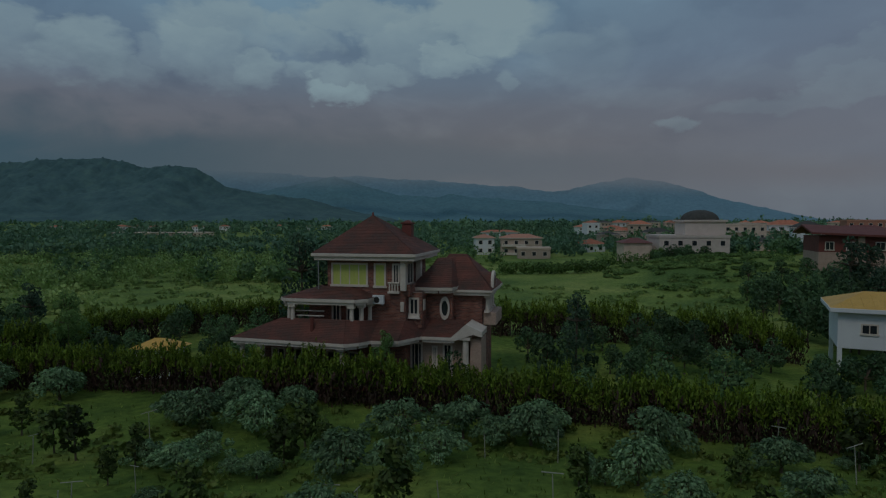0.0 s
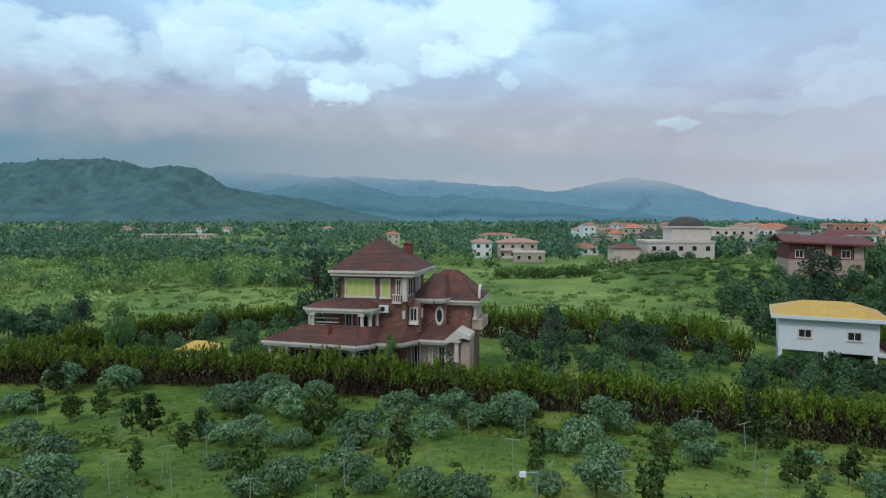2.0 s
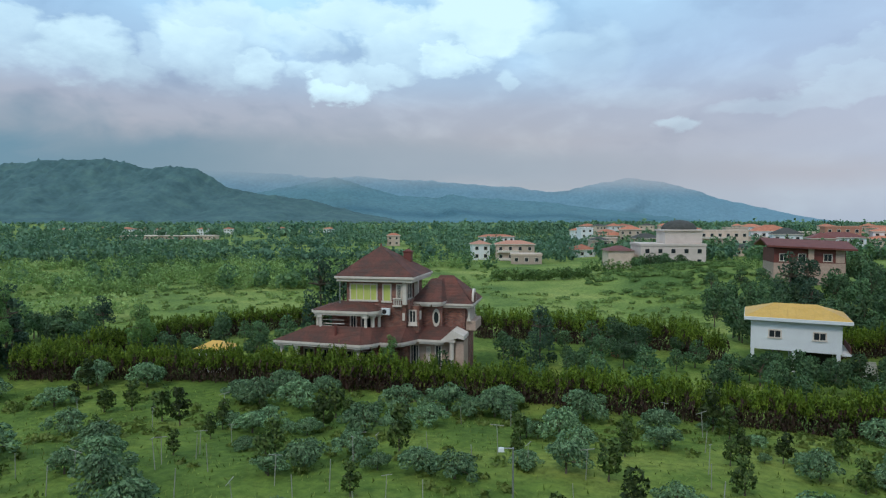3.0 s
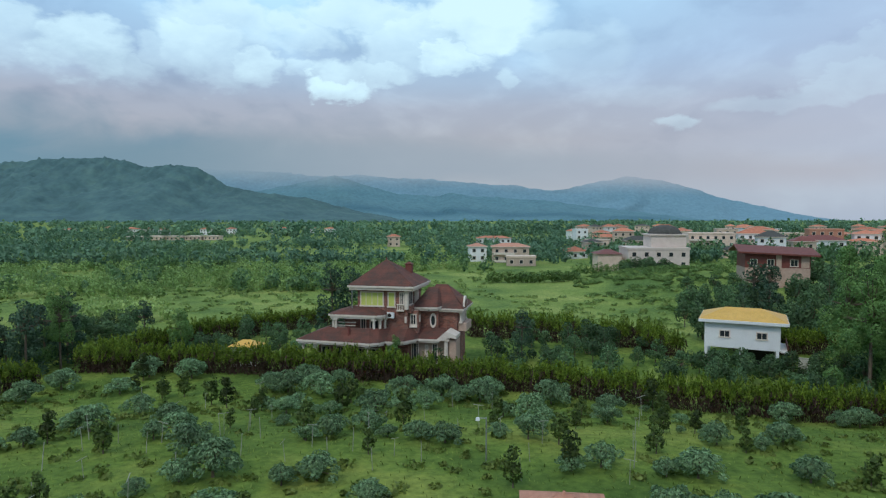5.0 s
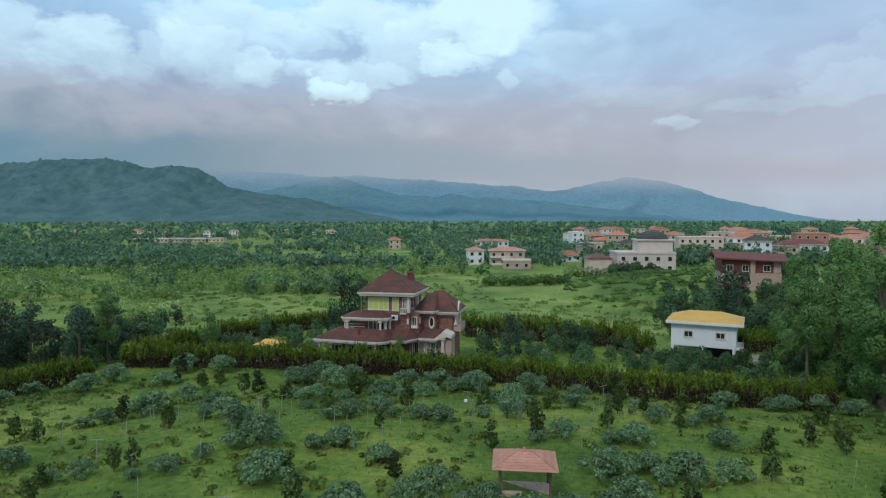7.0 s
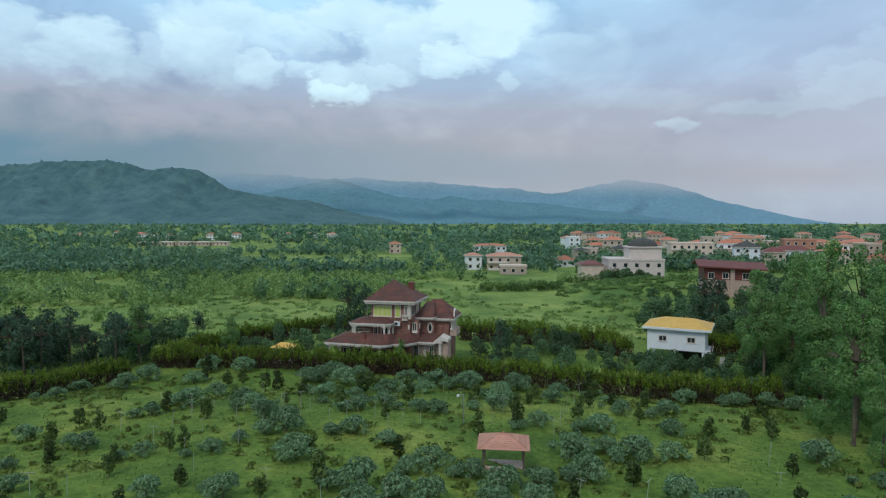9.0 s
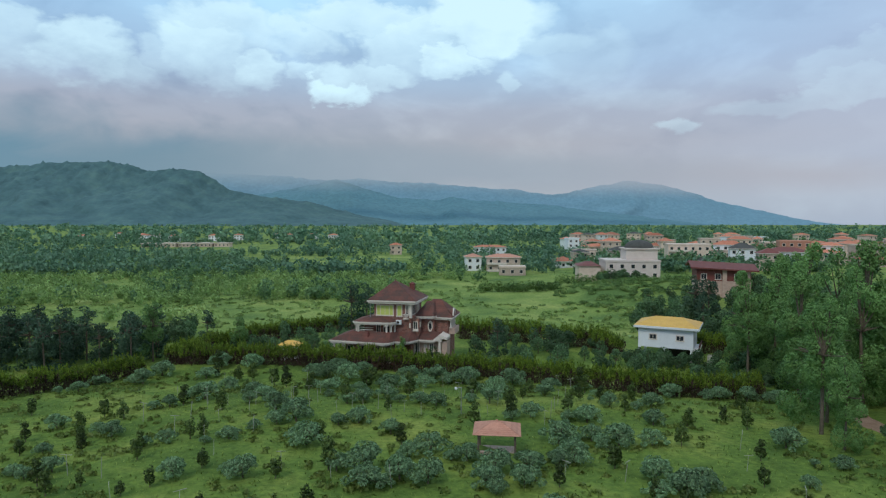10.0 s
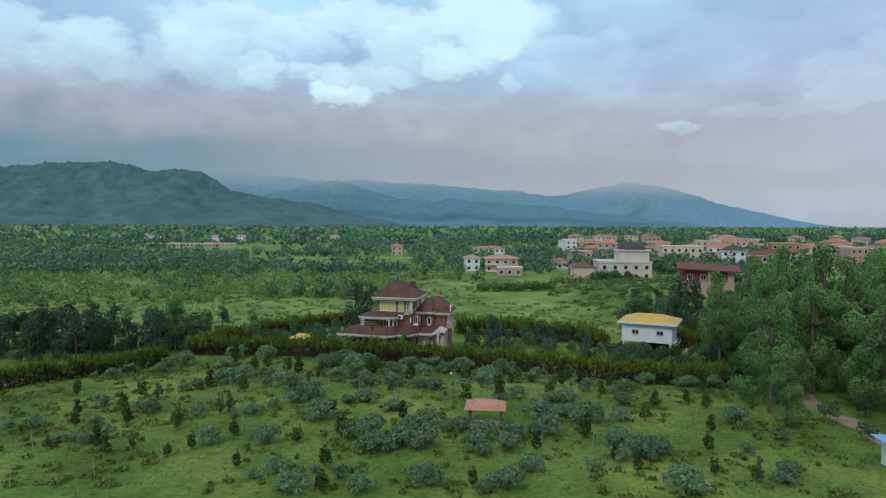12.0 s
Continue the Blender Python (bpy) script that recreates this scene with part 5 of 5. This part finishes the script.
def round_tree(k):
    cl = []
    for i in range(14):
        a, t = rng.uniform(0, 2 * math.pi), rng.uniform(0.1, 1)
        r = 1.1 * math.sin(math.pi * min(1, 0.15 + 0.8 * t))
        s = rng.uniform(0.5, 0.95)
        cl.append((r * math.cos(a), r * math.sin(a), 0.9 + 2.9 * t, s, s, s * 0.85))
    return tree("garden_tree", "bushy dark green garden tree", "tree", 1.8, 0.11, cl, 0.165, 1050, L_GARDEN, "garden trees")


POPLARS = [poplar(k) for k in range(4)]
PINES = [pine(k) for k in range(3)]
ROUNDS = [round_tree(k) for k in range(5)]


def planting():
    pop = [(42.0, -41.0, 0.84), (41, -46, 0.5), (45.5, -36, 0.85), (50.5, -9, 0.95), (54, -16, 1.15), (51, -22, 1.05), (49.5, -30, 0.95), (57, -24, 1.3), (56, -6, 1.15), (60, -15, 1.35), (63, -30, 1.35),
           (54, 0, 0.95), (62, -2, 1.25), (58, -36, 1.2), (64, 6, 1.2), (60, -46, 1.0), (72, 16, 1.1), (54, -57, 0.5), (66, -20, 1.35), (53, -30, 1.0), (61, -24, 1.25), (55, -40, 0.9), (53.5, -46, 0.6),
           (-37.5, -3, 0.6), (-26, 2.5, 0.45), (0.9, -6.9, 0.31)]
    set_out(POPLARS, [(x, y, s, int(rng.integers(4))) for x, y, s in pop])
    pin = []
    for i in range(44):
        x = -38 - 1.05 * i + rng.uniform(-1, 1)
        pin.append((x, -6 + rng.uniform(-4, 10) - 0.06 * i, rng.uniform(0.6, 1.0), int(rng.integers(3))))
    for x, y, s in ((-10, 17, 1.15), (-7.5, 19, 1.1), (15.5, 1.5, 0.75), (-34, 10, 0.7), (62, 40, 1.3), (66, 42, 1.2), (60, 30, 1.0)):
        pin.append((x, y, s, int(rng.integers(3))))
    set_out(PINES, pin)
    gar = []
    for x in np.arange(12, 38, 2.4):
        for y in (-7, -1, 5, 9):
            if rng.uniform() < 0.72:
                gar.append((x + rng.uniform(-1.2, 1.2), y + rng.uniform(-2, 2), rng.uniform(0.55, 0.9), int(rng.integers(5))))
    for x in np.arange(37, 62, 2.6):
        for y in (-14, -9.5, -5, 0):
            if rng.uniform() < 0.9 and not (36.5 < x < 51 and y > 1):
                gar.append((x + rng.uniform(-1, 1), y + rng.uniform(-2, 1), rng.uniform(0.5, 0.8), int(rng.integers(5))))
    for x in np.arange(-30, -9, 2.6):
        for y in (2, 8, 14):
            if rng.uniform() < 0.85 and y < np.interp(x, [-30, -21, -13], [4, 17, 24]):
                gar.append((x + rng.uniform(-1, 1), y + rng.uniform(-2, 2), rng.uniform(0.5, 0.8), int(rng.integers(5))))
    n = 0
    while n < 120:
        x, y = rng.uniform(46, 88), rng.uniform(15, 66)
        if x < 46 + 0.35 * max(0, y - 30) or (y > 60 and 71 < x < 88):
            continue
        n += 1
        gar.append((x, y, rng.uniform(0.8, 1.5) if y < 52 else rng.uniform(0.6, 0.95), int(rng.integers(5))))
    for i in range(26):
        x, y = rng.uniform(-75, -38), rng.uniform(4, 22)
        gar.append((x, y, rng.uniform(0.7, 1.3), int(rng.integers(5))))
    gar.append((5.3, -7.6, 0.72, 1))
    for k in range(9):
        gar.append((36.8 + 1.5 * k + rng.uniform(-0.3, 0.3), 3.4 - 0.72 * k + rng.uniform(-1, 0.6), rng.uniform(0.42, 0.6), int(rng.integers(5))))
    for x, y, s in ((45.6, -45.5, 0.6), (45.2, -51.5, 0.5), (50.6, -49.0, 0.75), (51.2, -55.5, 0.8), (50.8, -43.0, 0.6), (45.0, -57.0, 0.45), (52, -61, 0.7)):
        gar.append((x, y, s, int(rng.integers(5))))
    for k in range(14):
        y = rng.uniform(-14, -2)
        gar.append((rng.uniform(52, 60) - 0.12 * (y + 4), y, rng.uniform(0.6, 1.15), int(rng.integers(5))))
    for k in range(40):
        gar.append((rng.uniform(84, 118), rng.uniform(40, 92), rng.uniform(1.0, 1.7), int(rng.integers(5))))
    for k in range(16):
        gar.append((rng.uniform(60, 74), rng.uniform(108, 122), rng.uniform(0.7, 1.1), int(rng.integers(5))))
    set_out(ROUNDS, gar)


planting()


def scatter(name, label, places, leaves, material, size):
    """One joined mass of bushes: places are rows of x, y, radius, height."""
    pts, out = [], []
    for x, y, r, h in places:
        n = 3 if r < 2.2 else 5
        for k in range(n):
            a = rng.uniform(0, 2 * math.pi)
            rr = r * rng.uniform(0.1, 0.55)
            s = r * rng.uniform(0.45, 0.75)
            c = np.array((x + rr * math.cos(a), y + rr * math.sin(a), gz(x, y) + h * rng.uniform(0.35, 0.7)))
            q = shell(leaves // n, (s, s, h * 0.42))
            pts.append(q + c)
            out.append(unit(q) + np.array((0, 0, 0.4)))
    v, f, nrm = leaf_quads(np.concatenate(pts), size, 0.4, aspect=0.8, out=np.concatenate(out))
    tagged(mesh_object(name, v, f, material, normals=nrm), label, "woods", kind="stuff")


def clear_of(x, y):
    """Open meadow: behind the villa's garden, in two strips."""
    if -6 < x < 62 and 30 < y < 140:
        return False
    if y < 34 and x > -90:
        return False
    band = 55 + 0.12 * (x + 60)
    if -130 < x < 20 and abs(y - band) < 15 + 5 * math.sin(x * 0.13):
        return rng.uniform() < 0.08
    return True


def woods():
    near, mid, far = [], [], []
    while len(near) < 1500:
        x, y = rng.uniform(-190, 30), rng.uniform(30, 200)
        if abs(x) > (y + 110) * 0.85 or not clear_of(x, y):
            continue
        if noise.noise(Vector((x * 0.02, y * 0.02, 3))) < -0.25:
            continue
        r = rng.uniform(0.8, 2.9)
        near.append((x, y, r, r * rng.uniform(1.1, 1.7)))
    scatter("scrub_bushes", "dense green scrub and young trees across the plain", near, 105, L_WOOD, 0.25)
    while len(mid) < 2000:
        y = 150 + 450 * rng.uniform() ** 1.3
        x = rng.uniform(-1, 1) * (y + 110) * 0.82
        if -6 < x < 70 and y < 175:
            continue
        if noise.noise(Vector((x * 0.008, y * 0.012, 9))) < -0.12:
            continue
        r = rng.uniform(2.0, 4.6)
        mid.append((x, y, r, r * rng.uniform(1.2, 1.9)))
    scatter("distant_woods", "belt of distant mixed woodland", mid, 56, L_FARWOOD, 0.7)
    while len(far) < 1300:
        y = 550 + 2100 * rng.uniform() ** 1.5
        x = rng.uniform(-1, 1) * (y + 110) * 0.8
        r = rng.uniform(5, 11)
        far.append((x, y, r, r * rng.uniform(0.9, 1.5)))
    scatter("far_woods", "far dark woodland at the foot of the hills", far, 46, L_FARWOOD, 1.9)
    bank = []
    for i in range(170):
        x, y = rng.normal(60, 11), rng.normal(86, 13)
        if x > 36:
            bank.append((x, y, rng.uniform(0.8, 2.4), rng.uniform(0.3, 0.8)))
    for x in np.arange(19, 43, 0.8):
        bank.append((x, 104 - 0.3 * (x - 20) + rng.uniform(-0.5, 0.5), 1.5, 2.4 + rng.uniform(0, 0.9)))
    for x in np.arange(46, 96, 1.3):
        bank.append((x, 118 + rng.uniform(-2, 2), 1.9, 2.4 + rng.uniform(0, 2.4)))
    scatter("bank_shrubs", "rough shrubs and a low hedge on the grassed bank", bank, 190, L_BANK, 0.2)
    taller = []
    while len(taller) < 190:
        x, y = rng.uniform(-190, 22), rng.uniform(66, 230)
        if abs(x) < (y + 110) * 0.85 and clear_of(x, y) and noise.noise(Vector((x * 0.03, y * 0.02, 12))) > -0.05:
            r = rng.uniform(1.6, 3.4)
            taller.append((x, y, r, r * rng.uniform(1.7, 2.4)))
    scatter("scrub_trees", "taller dark trees standing in groups among the scrub", taller, 120, L_SCRUBTREE, 0.36)
    trees_in_town = []
    for i in range(330):
        y = rng.uniform(140, 470)
        x = rng.uniform(0.24, 0.84) * (y + 95)
        r = rng.uniform(2.2, 4.2)
        trees_in_town.append((x, y, r, r * rng.uniform(1.6, 2.3)))
    scatter("town_trees", "dark green trees between the houses of the town", trees_in_town, 120, L_SCRUBTREE, 0.55)
    belt = []
    for i in range(150):
        y = rng.uniform(520, 640)
        x = rng.uniform(0.05, 0.82) * (y + 95)
        r = rng.uniform(3.5, 7.5)
        belt.append((x, y, r, r * rng.uniform(1.5, 2.2)))
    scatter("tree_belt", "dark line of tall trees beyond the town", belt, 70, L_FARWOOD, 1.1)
    weeds = []
    while len(weeds) < 1150:
        x, y = rng.uniform(-110, 64), rng.uniform(28, 140)
        if noise.noise(Vector((x * 0.05, y * 0.03, 1))) > -0.25:
            weeds.append((x, y, rng.uniform(0.5, 1.7), rng.uniform(0.12, 0.5)))
    scatter("meadow_weeds", "low tufted weeds across the green meadow", weeds, 30, L_MEADOW, 0.3)


woods()


# ---- far town ----
def town():
    far_house("town_house", "cream two-storey house with an orange tile roof", 17, 190, 7, 8, 2, M_WHITE, M_TERRA, 4, 1.4)
    far_house("town_house", "cream house with terraces and an orange tile roof", 26, 185, 15, 9, 2, M_TOWNWALL, M_TERRA, -3, 1.4, terrace=True)
    far_house("town_house", "low pale house with an open car port", 30, 166, 11, 7, 1, M_TOWNWALL, M_TOWNWALL, -4, flat=True)
    far_house("town_house", "white two-storey house with a red roof", 26, 300, 20, 9, 2, M_WHITE, M_TOWNROOF, 2, 1.2)
    far_house("town_house", "tall pale apartment house with balconies", 118, 215, 20, 12, 3, M_TOWNWALL, M_TOWNROOF, -10, flat=True, terrace=True)
    far_house("town_house", "white gabled house with a grey roof", 140, 196, 11, 9, 2, M_WHITE, M_SLATE, -20, 2.6, z=3.0)
    far_house("town_house", "low villa with a broad dark red roof", 152, 186, 17, 10, 2, M_WHITE, M_BROWNROOF, -20, 2.0, z=2.0)
    far_house("town_house", "pink apartment house behind the villas", 176, 220, 14, 10, 3, M_TERRA, M_TOWNROOF, -18, flat=True, z=2.5)
    far_house("town_house", "small house with a red pavilion roof", 141, 170, 8, 8, 2, M_TOWNWALL, M_BROWNROOF, -15, 2.2, z=2.0)
    n = 0
    while n < 92:
        y = rng.uniform(175, 520)
        x = rng.uniform(0.2, 0.86) * (y + 90)
        if x < 46 and y < 250:
            continue
        far_house("town_house", "pale town house with a tiled roof among trees", x, y, rng.uniform(7, 14), rng.uniform(7, 11), int(rng.integers(1, 4)), M_TOWNWALL if rng.uniform() < 0.7 else M_WHITE,
                  M_TOWNROOF if rng.uniform() < 0.8 else M_SLATE, rng.uniform(-25, 25), rng.uniform(1.3, 2.2), flat=rng.uniform() < 0.2)
        n += 1
    for k in range(5):
        far_house("farm_shed", "long low pale farm shed on the plain", -252 + 14.5 * k, 440 + 3 * k, 13.5, 8, 1, M_TOWNWALL, M_TOWNWALL, 0, 0.5)
    for k in range(12):
        x, y = -420 + 26 * k + rng.uniform(-8, 8), 640 + rng.uniform(-60, 90)
        far_house("distant_house", "small white house far off on the plain", x, y, 10, 8, 2, M_WHITE, M_TOWNROOF, rng.uniform(-20, 20), 1.5)
    far_house("distant_house", "small pale farmhouse among the woods", -30, 330, 8, 6, 2, M_TOWNWALL, M_TOWNROOF, 5, 1.5)


town()


def orchard_weeds():
    places = []
    while len(places) < 1100:
        x, y = rng.uniform(-46, 46), -10 - 66 * rng.uniform() ** 1.1
        if y < hedge_y(x) - 1.0 and noise.noise(Vector((x * 0.11, y * 0.11, 4))) > -0.1:
            places.append((x, y, rng.uniform(0.25, 0.9), rng.uniform(0.1, 0.42)))
    scatter("orchard_weeds", "clumps of weeds and long grass between the fruit trees", places, 36, L_WEED, 0.13)


orchard_weeds()


def grass_tufts():
    n = 24000
    y = rng.uniform(-78, -8, n)
    x = rng.uniform(-50, 48, n)
    c = np.stack([x, y, height(x, y) + 0.06], 1)
    v, f, nrm = leaf_quads(c, 0.14, 0.5, 0.9, 0.2)
    tagged(mesh_object("orchard_grass", v, f, L_GRASS, normals=nrm), "tufts of uncut green orchard grass", "grass", kind="stuff")


grass_tufts()


# ---- small things ----
def lamp_post():
    p = tagged(new("lamp_post"), "slim grey lamp post with a white lamp head in the orchard", "lamp post")
    bm = bmesh.new()
    limb(bm, (0, 0, -0.3), (0, 0, 2.75), 0.05, 0.035, 8)
    part("pole", bm, M_METAL, p)
    bm = bmesh.new()
    limb(bm, (0.05, 0, 2.7), (-0.5, 0, 2.72), 0.025, 0.02, 6)
    part("arm", bm, M_METAL, p)
    box_part("lamp_head", p, M_AC, -0.68, -0.4, -0.1, 0.1, 2.55, 2.75, 0.03, 0.02)
    p.matrix_basis = pose(8.8, -34.9, gz(8.8, -34.9))


def hut():
    s = tagged(new("garden_hut"), "tiny garden hut with a blue roof among trees", "hut")
    box_part("wall", s, M_TERRA, -0.4, 0.4, -0.4, 0.4, -0.2, 0.9, 0, 0.02)
    hip("roof", s, M_BLUE, -0.55, 0.55, -0.5, 0.5, 0.9, -0.3, 0.3, 0, 1.15)
    s.matrix_basis = pose(24.7, 6.5, gz(24.7, 6.5))


def car():
    c = tagged(new("parked_car"), "white saloon car parked under the trees", "car")
    bm = bmesh.new()
    side = [(-2.1, 0.35), (2.15, 0.35), (2.15, 0.75), (1.15, 0.9), (0.55, 1.42), (-0.95, 1.42), (-1.55, 0.98), (-2.1, 0.9)]
    l = [bm.verts.new((x, -0.82 if z < 1.1 else -0.62, z)) for x, z in side]
    r = [bm.verts.new((x, 0.82 if z < 1.1 else 0.62, z)) for x, z in side]
    bm.faces.new(l)
    bm.faces.new(r[::-1])
    for k in range(8):
        bm.faces.new((l[(k + 1) % 8], l[k], r[k], r[(k + 1) % 8]))
    bmesh.ops.bevel(bm, geom=bm.edges[:], offset=0.05, segments=2, affect="EDGES")
    part("body", bm, M_CAR, c)
    for x0, x1 in ((-0.85, -0.2), (-0.1, 0.5)):
        for y in (-0.77, 0.77):
            box_part("side_window", c, M_GLASS, x0, x1, y - 0.02, y + 0.02, 0.98, 1.3, 0, 0)
    for x in (-1.35, 1.35):
        for y in (-0.78, 0.78):
            bm = bmesh.new()
            limb(bm, (x, y - 0.1, 0.32), (x, y + 0.1, 0.32), 0.32, 0.32, 16)
            w = part("wheel", bm, M_TYRE, c)
            bm = bmesh.new()
            s = 0.11 if y > 0 else -0.11
            bmesh.ops.create_circle(bm, cap_ends=True, radius=0.19, segments=12, matrix=pose(x, y + s, 0.32, 90))
            part("rim", bm, M_METAL, w)
    c.matrix_basis = pose(57.0, -3.0, gz(57, -3), 0, 0, 20)


lamp_post()
hut()
car()
